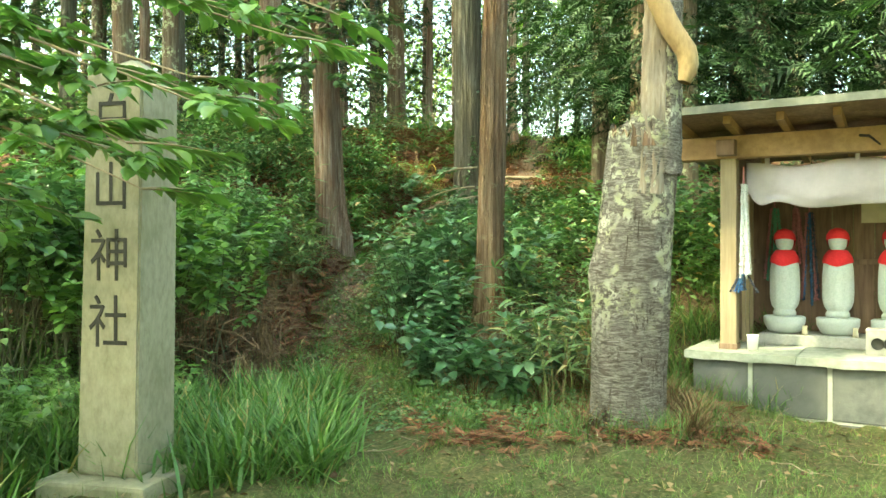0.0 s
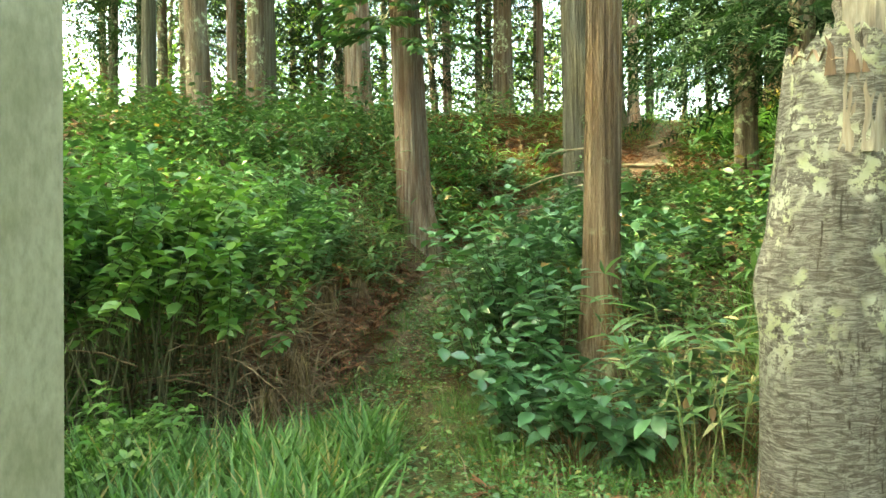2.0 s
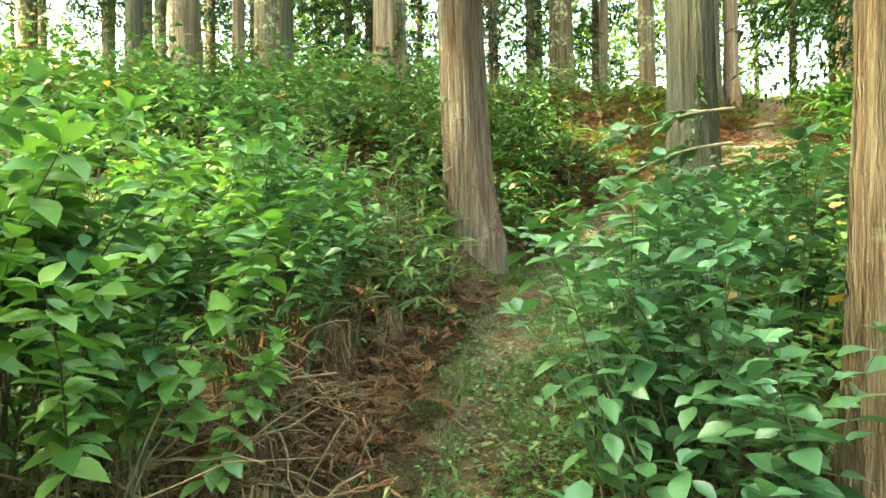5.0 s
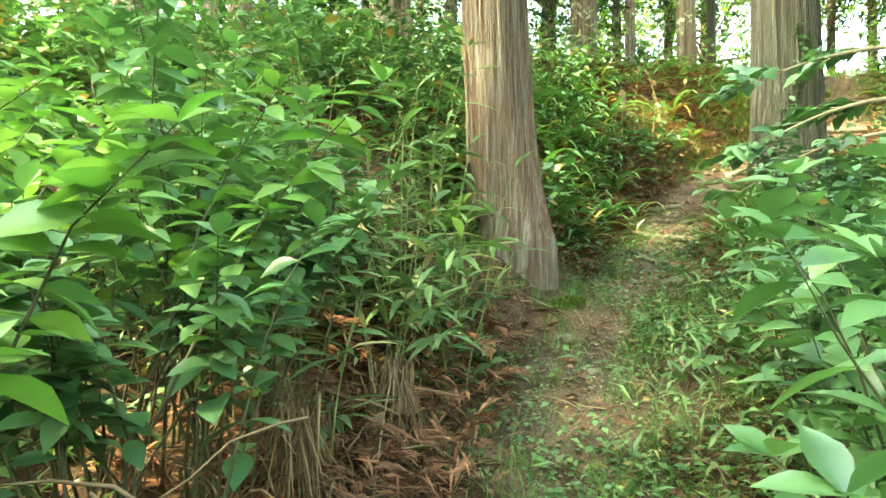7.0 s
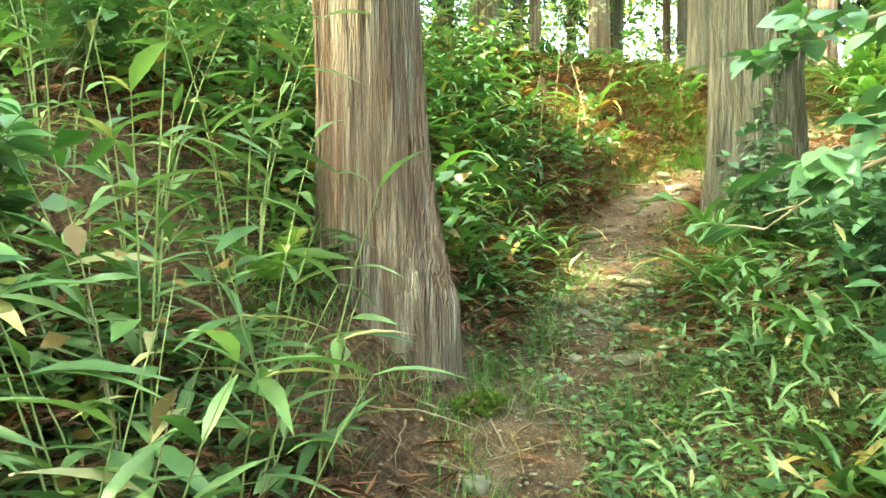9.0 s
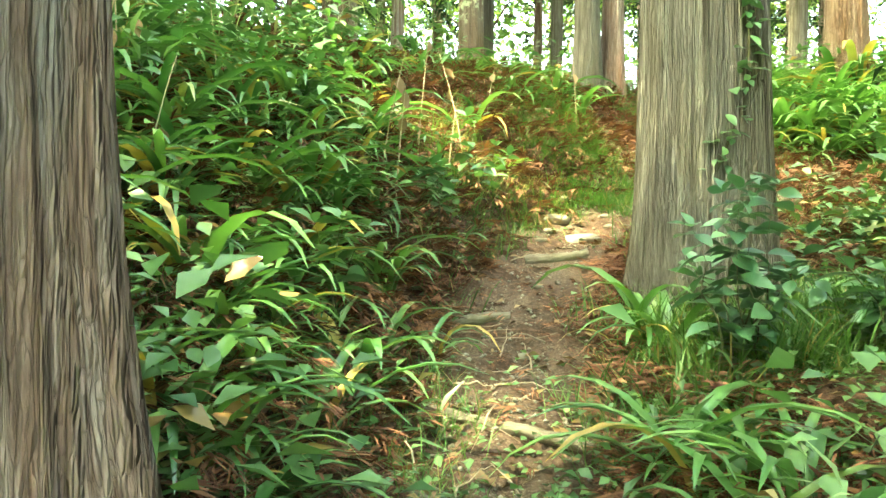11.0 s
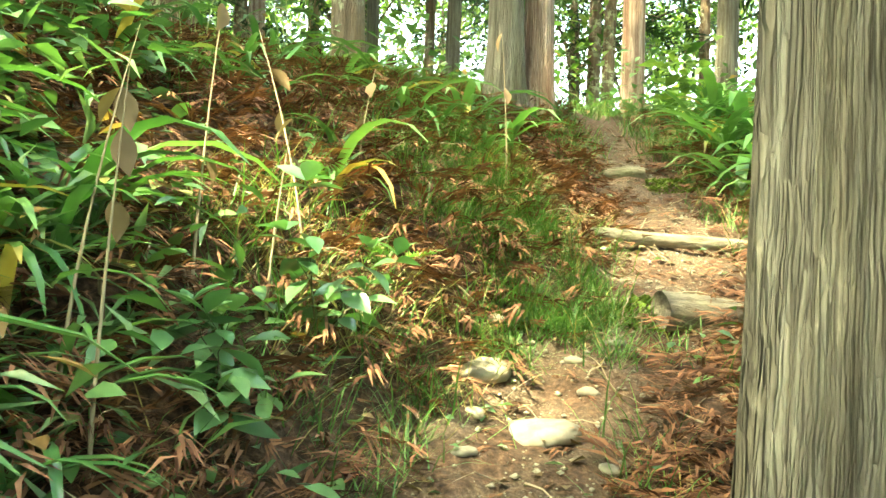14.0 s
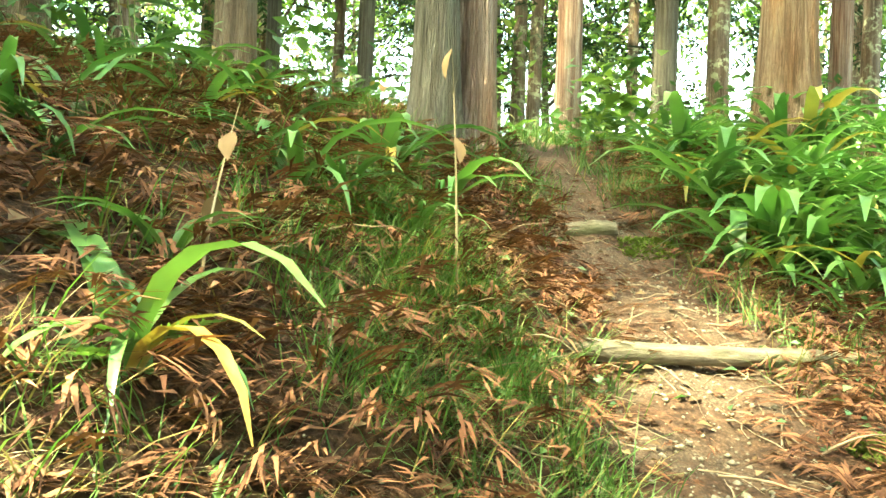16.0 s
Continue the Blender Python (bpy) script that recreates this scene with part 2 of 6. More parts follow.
STRAW = leaf_material("sun_patch_straw", (0.22, 0.17, 0.085), (0.5, 0.42, 0.25), 0.75, 0.2, 0.2)
CANE = plain_material("pale_green_cane", (0.13, 0.17, 0.06), (0.27, 0.3, 0.14), (1, 1, 1), 14.0, 0.6, 0.1, 0.002)
STEM = plain_material("green_brown_stem", (0.035, 0.038, 0.018), (0.1, 0.095, 0.048), (1, 1, 1), 14.0, 0.7, 0.2, 0.003)

LEAF_SHRUB = leaf_material("shrub_leaf", (0.045, 0.12, 0.045), (0.14, 0.27, 0.11), 0.34, 0.22, 0.8)
LEAF_HYDRANGEA = leaf_material("large_shrub_leaf", (0.035, 0.105, 0.045), (0.1, 0.215, 0.1), 0.36, 0.2, 0.8)
LEAF_BRIGHT = leaf_material("young_leaf", (0.075, 0.18, 0.045), (0.2, 0.32, 0.095), 0.38, 0.32, 0.7)
LEAF_LOW = leaf_material("undergrowth_leaf", (0.04, 0.115, 0.035), (0.15, 0.27, 0.09), 0.42, 0.22, 0.6, dead=(0.3, 0.17, 0.06))
LEAF_STRAP = leaf_material("strap_leaf", (0.05, 0.15, 0.04), (0.16, 0.3, 0.09), 0.34, 0.22, 0.7, dead=(0.42, 0.28, 0.08), whole=True)
LEAF_BAMBOO = leaf_material("bamboo_grass_leaf", (0.06, 0.14, 0.05), (0.2, 0.3, 0.13), 0.42, 0.24, 0.55, dead=(0.4, 0.33, 0.18))
GRASS = leaf_material("grass_blade", (0.045, 0.125, 0.028), (0.15, 0.27, 0.075), 0.5, 0.24, 0.4, dead=(0.34, 0.27, 0.11))
TURF = leaf_material("turf_blade", (0.06, 0.12, 0.025), (0.18, 0.27, 0.075), 0.55, 0.25, 0.3, dead=(0.36, 0.28, 0.15))
CONIFER = leaf_material("cedar_spray", (0.01, 0.033, 0.013), (0.038, 0.08, 0.03), 0.6, 0.15, 0.3)
CROWN_FAR = leaf_material("far_broadleaf", (0.04, 0.1, 0.025), (0.26, 0.36, 0.1), 0.5, 0.45, 0.4)
DEAD_FROND = leaf_material("dead_cedar_frond", (0.06, 0.025, 0.015), (0.32, 0.155, 0.09), 0.85, 0.08, 0.15)
DRY_LEAF = leaf_material("dry_leaf", (0.08, 0.05, 0.028), (0.29, 0.2, 0.115), 0.8, 0.12, 0.2)

# ---- mesh tools ----
rng = np.random.default_rng(7)


def part(name, data, mat, parent=None, label=""):
    """Links a bmesh or a (vertices, triangles or quads) pair as one mesh object, under a thing where one is given."""
    me = bpy.data.meshes.new(name)
    if isinstance(data, tuple):
        v, f = np.asarray(data[0], dtype=np.float32), np.asarray(data[1], dtype=np.int32)
        k = f.shape[1]
        me.vertices.add(len(v))
        me.vertices.foreach_set("co", v.ravel())
        me.loops.add(f.size)
        me.loops.foreach_set("vertex_index", f.ravel())
        me.polygons.add(len(f))
        me.polygons.foreach_set("loop_start", np.arange(0, f.size, k, dtype=np.int32))
        me.polygons.foreach_set("use_smooth", np.ones(len(f), dtype=bool))
        me.update(calc_edges=True)
    else:
        data.to_mesh(me)
        data.free()
    me.materials.append(mat)
    ob = new(name, me)
    if parent:
        ob.parent = parent
    if label:
        ob["label"] = label
    return ob


def anchor(name, x, y, z, rz=0.0, rx=0.0, ry=0.0):
    ob = new(name)
    ob.matrix_basis = pose(x, y, z, rx, ry, rz)
    return ob


def join(pieces):
    """One (vertices, faces) pair out of several."""
    vs, fs, n = [], [], 0
    for v, f in pieces:
        vs.append(v)
        fs.append(np.asarray(f) + n)
        n += len(v)
    return np.concatenate(vs), np.concatenate(fs)


def turns(az, pitch, roll):
    """Rotation matrices: roll about the blade, then lift, then turn about the upright."""
    az, pitch, roll = (np.asarray(a, dtype=float) for a in np.broadcast_arrays(az, pitch, roll))
    ca, sa, cp, sp, cr, sr = np.cos(az), np.sin(az), np.cos(pitch), np.sin(pitch), np.cos(roll), np.sin(roll)
    o, i = np.zeros_like(ca), np.ones_like(ca)
    rz = np.stack([np.stack([ca, -sa, o], -1), np.stack([sa, ca, o], -1), np.stack([o, o, i], -1)], -2)
    rx = np.stack([np.stack([i, o, o], -1), np.stack([o, cp, -sp], -1), np.stack([o, sp, cp], -1)], -2)
    ry = np.stack([np.stack([cr, o, sr], -1), np.stack([o, i, o], -1), np.stack([-sr, o, cr], -1)], -2)
    return rz @ rx @ ry


def scatter(shape, places, mats, sizes):
    """Copies of one small shape, turned, sized and placed, as one pair."""
    v, f = shape
    sizes = np.asarray(sizes, dtype=float)
    if sizes.ndim == 1:
        sizes = np.repeat(sizes[:, None], 3, 1)
    out = np.einsum("nij,nvj->nvi", mats, v[None] * sizes[:, None, :]) + np.asarray(places)[:, None, :]
    faces = f[None] + (np.arange(len(out)) * len(v))[:, None, None]
    return out.reshape(-1, 3), faces.reshape(-1, 3)


def blade(widths, fold=0.25, droop=0.15, tip=1.0):
    """A leaf one unit long along y, folded along its rib and bent down to the tip."""
    n = len(widths)
    v, f = [], []
    for i, w in enumerate(widths):
        y = i / (n - 1)
        z = -droop * y * y
        v += [(-w, y, z + fold * w), (0, y, z), (w, y, z + fold * w)]
    for i in range(n - 1):
        a = 3 * i
        f += [(a, a + 1, a + 4), (a, a + 4, a + 3), (a + 1, a + 2, a + 5), (a + 1, a + 5, a + 4)]
    return np.array(v), np.array(f)


OVATE = blade([0.015, 0.17, 0.265, 0.26, 0.15, 0.006], 0.3, 0.22)
OVATE_LOW = blade([0.02, 0.25, 0.2, 0.01], 0.3, 0.22)
LANCE_LOW = (np.array([(0, 0, 0), (-0.085, 0.42, 0.03), (0, 0.45, -0.02), (0.085, 0.42, 0.03), (0, 1, -0.3)]), np.array([(0, 2, 1), (0, 3, 2), (1, 2, 4), (2, 3, 4)]))
OVATE_TINY = (np.array([(0, 0, 0), (-0.3, 0.45, 0.1), (0, 0.5, -0.02), (0.3, 0.45, 0.1), (0, 1, -0.12)]), np.array([(0, 2, 1), (0, 3, 2), (1, 2, 4), (2, 3, 4)]))
OVATE_FAR = (np.array([(0, 0, 0), (-0.27, 0.45, 0.07), (0.27, 0.45, 0.07), (0, 1, -0.15)]), np.array([(0, 2, 3), (0, 3, 1)]))
LANCE = blade([0.01, 0.075, 0.085, 0.05, 0.004], 0.35, 0.35)
GRASS_BLADE = (np.array([(-0.013, 0, 0), (0.013, 0, 0), (-0.01, 0.55, -0.05), (0.01, 0.55, -0.05), (0, 1, -0.22)]), np.array([(0, 1, 3), (0, 3, 2), (2, 3, 4)]))
STRAP = blade([0.02, 0.032, 0.037, 0.036, 0.031, 0.02, 0.003], 0.45, 0.0)


def spray_shape(pairs, spread, seed, wide=0.035, forward=1.0):
    """A flat feathered spray, one unit long: a rib and narrow leaflets on both sides, drooping."""
    r = np.random.default_rng(seed)
    v, f = [], []
    for i in range(pairs):
        y = 0.08 + 0.9 * i / pairs
        reach = spread * (1.0 - 0.75 * y) * r.uniform(0.75, 1.15)
        for s in (-1, 1):
            k = len(v)
            z = -0.3 * y * y
            v += [(0, y - wide, z), (0, y + wide, z), (s * reach, y + forward * reach * r.uniform(0.5, 0.9), z - reach * r.uniform(0.1, 0.45))]
            f.append((k, k + 2, k + 1))
    k = len(v)
    v += [(-0.012, 0, 0), (0.012, 0, 0), (0, 1.0, -0.3)]
    f.append((k, k + 1, k + 2))
    return np.array(v), np.array(f)


SPRAY = spray_shape(5, 0.36, 1, 0.05)


def frond_shape(strands, seed):
    """A fallen cedar twig, one unit long: cord-like strands that leave the rib at small angles, all one way."""
    r = np.random.default_rng(seed)
    v, f = [], []
    for i in range(strands):
        y0, side, ln = r.uniform(0, 0.5), r.normal(0, 0.45), r.uniform(0.3, 0.55)
        k = len(v)
        z = r.uniform(-0.03, 0.06)
        dx, dy = math.sin(side), math.cos(side)
        mx, my = dx * ln * 0.4, y0 + dy * ln * 0.5
        v += [(0, y0, z), (mx - 0.018 * dy, my + 0.018 * dx, z + 0.04), (mx + 0.018 * dy, my - 0.018 * dx, z + 0.05), (dx * ln * 0.75, y0 + dy * ln * 1.05, z - r.uniform(0.0, 0.08))]
        f += [(k, k + 2, k + 1), (k + 1, k + 2, k + 3)]
    return np.array(v), np.array(f)


FROND = frond_shape(7, 2)
FERN = spray_shape(14, 0.26, 3, 0.03)


def tube(points, radii, sides=6):
    """A tapered tube of triangles along a line of points."""
    p = np.asarray(points, dtype=float)
    d = np.gradient(p, axis=0)
    d /= np.linalg.norm(d, axis=1)[:, None] + 1e-9
    ref = np.where(np.abs(d[:, 2:3]) > 0.9, np.array([[1.0, 0, 0]]), np.array([[0, 0, 1.0]]))
    a = np.cross(d, ref)
    a /= np.linalg.norm(a, axis=1)[:, None] + 1e-9
    b = np.cross(d, a)
    th = np.linspace(0, 2 * np.pi, sides, endpoint=False)
    r = np.asarray(radii, dtype=float)[:, None, None] * np.ones((len(p), 1, 1))
    v = (p[:, None] + r * (np.cos(th)[None, :, None] * a[:, None] + np.sin(th)[None, :, None] * b[:, None])).reshape(-1, 3)
    i, j = np.meshgrid(np.arange(len(p) - 1), np.arange(sides), indexing="ij")
    q0, q1 = i * sides + j, i * sides + (j + 1) % sides
    f = np.concatenate([np.stack([q0, q1, q1 + sides], -1).reshape(-1, 3), np.stack([q0, q1 + sides, q0 + sides], -1).reshape(-1, 3)])
    return v, f


def box(bm, x0, x1, y0, y1, z0, z1, bevel=0.0):
    m = bmesh.ops.create_cube(bm, size=1.0, matrix=Matrix.Translation(((x0 + x1) / 2, (y0 + y1) / 2, (z0 + z1) / 2)) @ Matrix.Diagonal((x1 - x0, y1 - y0, z1 - z0, 1)))
    if bevel:
        edges = {e for v in m["verts"] for e in v.link_edges}
        bmesh.ops.bevel(bm, geom=list(edges), offset=bevel, segments=2, profile=0.6, affect="EDGES")
    return bm


def boxed(*a, **k):
    return box(bmesh.new(), *a, **k)


def lathe(profile, sides=24, squash=1.0, wobble=0.0, seed=0):
    """A turned shape out of (radius, height) pairs."""
    r = np.random.default_rng(seed)
    th = np.linspace(0, 2 * np.pi, sides, endpoint=False)
    ph = r.uniform(0, 6.28, 3)
    rows = []
    for i, (rad, z) in enumerate(profile):
        w = 1 + wobble * (np.cos(2 * th + ph[0] + z * 3) + 0.6 * np.cos(5 * th + ph[1] - z * 4))
        rows.append(np.stack([rad * w * np.cos(th), rad * w * np.sin(th) * squash, np.full(sides, z)], -1))
    v = np.concatenate(rows)
    i, j = np.meshgrid(np.arange(len(profile) - 1), np.arange(sides), indexing="ij")
    a, b = i * sides + j, i * sides + (j + 1) % sides
    f = np.concatenate([np.stack([a, b, b + sides], -1).reshape(-1, 3), np.stack([a, b + sides, a + sides], -1).reshape(-1, 3)])
    return v, f


# ---- the lie of the land ----
def path_x(y):
    return np.interp(y, [-40, 0, 5.5, 7.35, 9.2, 10.3, 11.2, 13.1, 14.3, 15.0, 15.6, 16.1, 17, 18.1, 20, 40], [0, 0, -0.5, -0.8, -1.2, -1.25, -1.12, -0.66, -0.35, 0.05, 0.55, 1.15, 1.8, 2.1, 2.6, 6])


def path_z(y):
    return np.interp(y, [-300, 0, 6.2, 7.35, 8.5, 10.3, 11.3, 13.1, 14.3, 15.5, 17.6, 18.6, 19.4, 20, 23, 40, 300], [-0.2, 0, -0.03, 0.0, 0.2, 0.66, 0.92, 1.45, 1.84, 2.32, 3.06, 3.56, 3.95, 4.12, 4.25, 3.8, 2.5])


def smooth(a, b, x):
    t = np.clip((x - a) / (b - a), 0, 1)
    return t * t * (3 - 2 * t)


def ground_z(x, y):
    """The height of the ground: level before the shrine stone, then a wooded bank cut by the path."""
    x, y = np.asarray(x, dtype=float), np.asarray(y, dtype=float)
    d = x - path_x(y)
    z = path_z(y)
    left, right = np.clip(-d - 0.42, 0, None), np.clip(d - 0.42, 0, None)
    rise_l = smooth(8.8, 12.5, y) * (1.9 * (1 - np.exp(-left * 0.5))) * (1 - 0.4 * smooth(14, 16.5, y)) * (1 - 0.8 * smooth(16.5, 20, y))
    z = z + rise_l
    z = z + smooth(6.5, 9, y) * (1 - smooth(12.5, 15, y)) * 0.8 * (1 - np.exp(-right * 0.5))
    z = z + smooth(0.9, 2.6, d) * smooth(16.5, 18.8, y) * 0.35
    z = z + smooth(-5, -16, d) * 0.4 * smooth(6, 12, y)
    z = z - 0.35 * np.exp(-(((x + 2.3) / 0.9) ** 2 + ((y - 7.4) / 1.0) ** 2))
    z = z - 0.05 * np.clip(x - 1.5, 0, 4) * (1 - smooth(7, 9, y))
    z = z + 0.03 * np.sin(x * 3.1 + 1.0) * np.sin(y * 2.3) + 0.02 * np.sin(x * 7.3 + y * 5.1) + 0.012 * np.sin(x * 15 - y * 11)
    return z


def ground_points(n, x0, x1, y0, y1, r):
    x, y = r.uniform(x0, x1, n), r.uniform(y0, y1, n)
    return np.stack([x, y, ground_z(x, y)], -1)


def off_path(p, half):
    return np.abs(p[:, 0] - path_x(p[:, 1])) > half


def build_ground():
    gx = np.concatenate([[-400, -200, -100, -60], np.arange(-40, -8, 1.6), np.arange(-8, -4, 0.25), np.arange(-4, 4, 0.06), np.arange(4, 8, 0.25), np.arange(8, 40, 1.6), [60, 100, 200, 400]])
    gy = np.concatenate([[-400, -200, -100, -50, -25], np.arange(-12, 1, 0.8), np.arange(1, 20, 0.06), np.arange(20, 28, 0.3), np.arange(28, 60, 1.6), [80, 120, 200, 400]])
    xx, yy = np.meshgrid(gx, gy, indexing="ij")
    zz = ground_z(xx, yy)
    fine = (np.abs(xx) < 4) & (yy > 1) & (yy < 20)
    zz = zz + np.where(fine, rng.normal(0, 0.006, zz.shape), 0)
    v = np.stack([xx, yy, zz], -1).reshape(-1, 3)
    m = len(gy)
    i, j = np.meshgrid(np.arange(len(gx) - 1), np.arange(m - 1), indexing="ij")
    a = (i * m + j).ravel()
    f = np.stack([a, a + m, a + m + 1, a + 1], -1)
    ob = part("ground", (v, f), SOIL)
    d = np.abs(v[:, 0] - path_x(v[:, 1]))
    wob = 0.1 * np.sin(v[:, 1] * 4) + 0.08 * np.sin(v[:, 1] * 9 + 1)
    bare = (1 - smooth(0.2, 0.6, d + wob)) * smooth(8.0, 9.6, v[:, 1])
    grassy = (1 - smooth(6.0, 9.5, v[:, 1]))
    for name, val in (("bare", bare), ("grassy", grassy)):
        ob.data.attributes.new(name, "FLOAT", "POINT").data.foreach_set("value", val.astype(np.float32))
    tagged(ob, "brown forest soil with needle litter and worn path", "ground", kind="structure")


build_ground()


# ---- trees ----
def trunk_mesh(radius, height, lean=(0.0, 0.0), sides=20, rings=14, flare=0.35, ridges=0.0, seed=0, top=0.6, flare_h=0.35, kick=None):
    """A trunk from 0.3 m under the ground, flared at the foot, with bark ridges that run up it."""
    r = np.random.default_rng(seed)
    z = np.concatenate([np.linspace(-0.3, 1.2, rings // 2), np.linspace(1.2, height, rings - rings // 2 + 1)[1:]])
    th = np.linspace(0, 2 * np.pi, sides, endpoint=False)
    zz, tt = np.meshgrid(z, th, indexing="ij")
    lobes = 0.5 + 0.5 * np.cos(tt * r.integers(4, 6) + r.uniform(0, 6))
    if kick is not None:
        lobes = 1.5 * np.clip(np.cos(tt - kick), 0, 1) ** 1.5 - 0.7
    rad = radius * (1 - (1 - top) * np.clip(zz, 0, None) / height) * (1 + flare * np.exp(-np.clip(zz, 0, None) / flare_h) * (0.6 + 0.7 * lobes))
    if ridges:
        bark = np.zeros_like(rad)
        for k in range(14):
            f = int(r.integers(16, 84))
            bark += np.cos(f * tt + r.uniform(0, 6.28) + 1.3 * np.sin(zz * r.uniform(0.6, 2.2) + r.uniform(0, 6))) / 14 ** 0.5
        rad = rad + ridges * np.abs(bark) - ridges * 0.4
    rad = rad * (1 + 0.02 * np.cos(2 * tt + zz * 0.8))
    if kick is not None:
        # the old cut at the foot, away from the flare
        rad = rad * np.where((zz < 0.17 + 0.02 * np.sin(tt * 9)) & (np.cos(tt - kick - 3.6) > 0.25), 0.86, 1.0)
    x = lean[0] * zz + rad * np.cos(tt)
    y = lean[1] * zz + rad * np.sin(tt)
    v = np.stack([x, y, zz], -1).reshape(-1, 3)
    i, j = np.meshgrid(np.arange(len(z) - 1), np.arange(sides), indexing="ij")
    a, b = (i * sides + j).ravel(), (i * sides + (j + 1) % sides).ravel()
    return v, np.stack([a, b, b + sides, a + sides], -1)


SUN_GAPS = [((-0.25, 15.6, 2.45), 0.46), ((1.85, 16.85, 2.85), 0.24), ((-0.9, 13.2, 1.6), 0.16), ((-2.2, 17.4, 3.6), 0.3)]


def clear_of_gaps(p, extra=0.0):
    """True for places that do not lie in the few gaps of the canopy through which the sun reaches the path."""
    ok = np.ones(len(p), dtype=bool)
    s = np.array(SUN_DIR)
    for c, rad in SUN_GAPS:
        w = p - np.array(c)
        away = np.linalg.norm(w - (w @ s)[:, None] * s[None], axis=1)
        ok &= away > rad + extra
    return ok


def crown_mesh(n, base, height, reach, size, seed, world_at, shape=SPRAY, droop=(-0.7, 0.15)):
    """Conifer foliage: drooping sprays along whorled limbs, wide below and narrow at the top, uneven."""
    r = np.random.default_rng(seed)
    h = base + (height - base) * r.uniform(0, 1, n) ** 1.25
    limb = r.uniform(0, 6.28, n)
    limb = np.round(limb / 0.52) * 0.52 + h * 1.7 + r.normal(0, 0.22, n)
    out = reach * (1.05 - 0.85 * (h - base) / (height - base)) * (0.2 + 0.8 * r.uniform(0, 1, n) ** 0.6)
    p = np.stack([np.cos(limb) * out, np.sin(limb) * out, h - 0.22 * out + r.normal(0, 0.15, n)], -1)
    az = limb - np.pi / 2 + r.normal(0, 0.6, n)
    sizes = size * r.uniform(0.6, 1.4, n)
    keep = clear_of_gaps(p + np.array(world_at), size * 0.55)
    return scatter(shape, p[keep], turns(az, r.uniform(*droop, n), r.normal(0, 0.5, n))[keep], sizes[keep])


def limbs_mesh(base, height, reach, count, seed):
    r = np.random.default_rng(seed)
    out = []
    for k in range(count):
        h = base + (height - base) * (k + r.uniform(0, 0.8)) / count
        a, far = r.uniform(0, 6.28), reach * (1.0 - 0.7 * (h - base) / (height - base)) * r.uniform(0.5, 0.95)
        s = np.linspace(0, 1, 5)
        out.append(tube(np.stack([np.cos(a) * far * s, np.sin(a) * far * s, h + 0.1 * far * s - 0.35 * far * s * s], -1), 0.022 * (1.1 - s), 4))
    return join(out)


def cedar(x, y, dia, mat, label, height=14.0, base=5.0, reach=2.2, crown=420, lean=(0, 0), near=False, seed=0, spray=0.6, name="cedar_tree", kick=None, flare=0.5):
    z = float(ground_z(x, y))
    if y < 16 and x < 2.5:
        crown = crown // 3
    root = anchor(name, x, y, z)
    if near:
        close = 240 if y < 15 else 96
        part("trunk", trunk_mesh(dia / 2, height, lean, close, 80, flare, dia * 0.034, seed, 0.62, 0.4, kick), mat, root)
    else:
        part("trunk", trunk_mesh(dia / 2, height, lean, 22, 12, 0.25, dia * 0.02, seed, 0.5), mat, root)
    tagged(part("branchwork", limbs_mesh(base, height * 0.97, reach, 26, seed + 5), CEDAR_FAR, root, "thin bare side limbs"), kind="stuff")
    part("crown", crown_mesh(crown, base, height + 1, reach, spray, seed + 9, (x, y, z)), CONIFER, root, "dark green feathery foliage")
    return tagged(root, label, "tree", "cedar trees of the wood")


cedar(-1.72, 12.12, 0.415, CEDAR, "large cedar with reddish fibrous bark beside the path", 15, 6.5, 2.4, 600, (-0.04, 0.0), True, 11, kick=-0.35)
cedar(0.49, 14.15, 0.53, CEDAR_GREY, "large grey-barked cedar with ivy beside the path", 15, 6.5, 2.5, 600, (-0.015, 0.0), True, 12, flare=0.36)
cedar(0.47, 8.1, 0.27, CEDAR_TAN, "slender tan-barked cedar standing among leafy shrubs", 12, 5.2, 1.7, 420, (0.022, 0.0), True, 13)
cedar(1.36, 18.85, 0.25, CEDAR_GREY, "grey cedar, one of a close pair on the crest", 13, 6, 2.0, 420, (-0.01, 0), True, 14)
cedar(1.68, 18.98, 0.22, CEDAR, "reddish cedar, one of a close pair on the crest", 13, 6, 2.0, 420, (0.0, 0), True, 15)
cedar(4.66, 19.37, 0.42, CEDAR_TAN, "broad pale cedar on the crest of the bank", 14, 6, 2.3, 420, (0.005, 0), True, 16)
cedar(-3.46, 15.81, 0.46, CEDAR, "cedar with ivy climbing its reddish trunk", 14, 6, 2.2, 420, (-0.01, 0), True, 17)

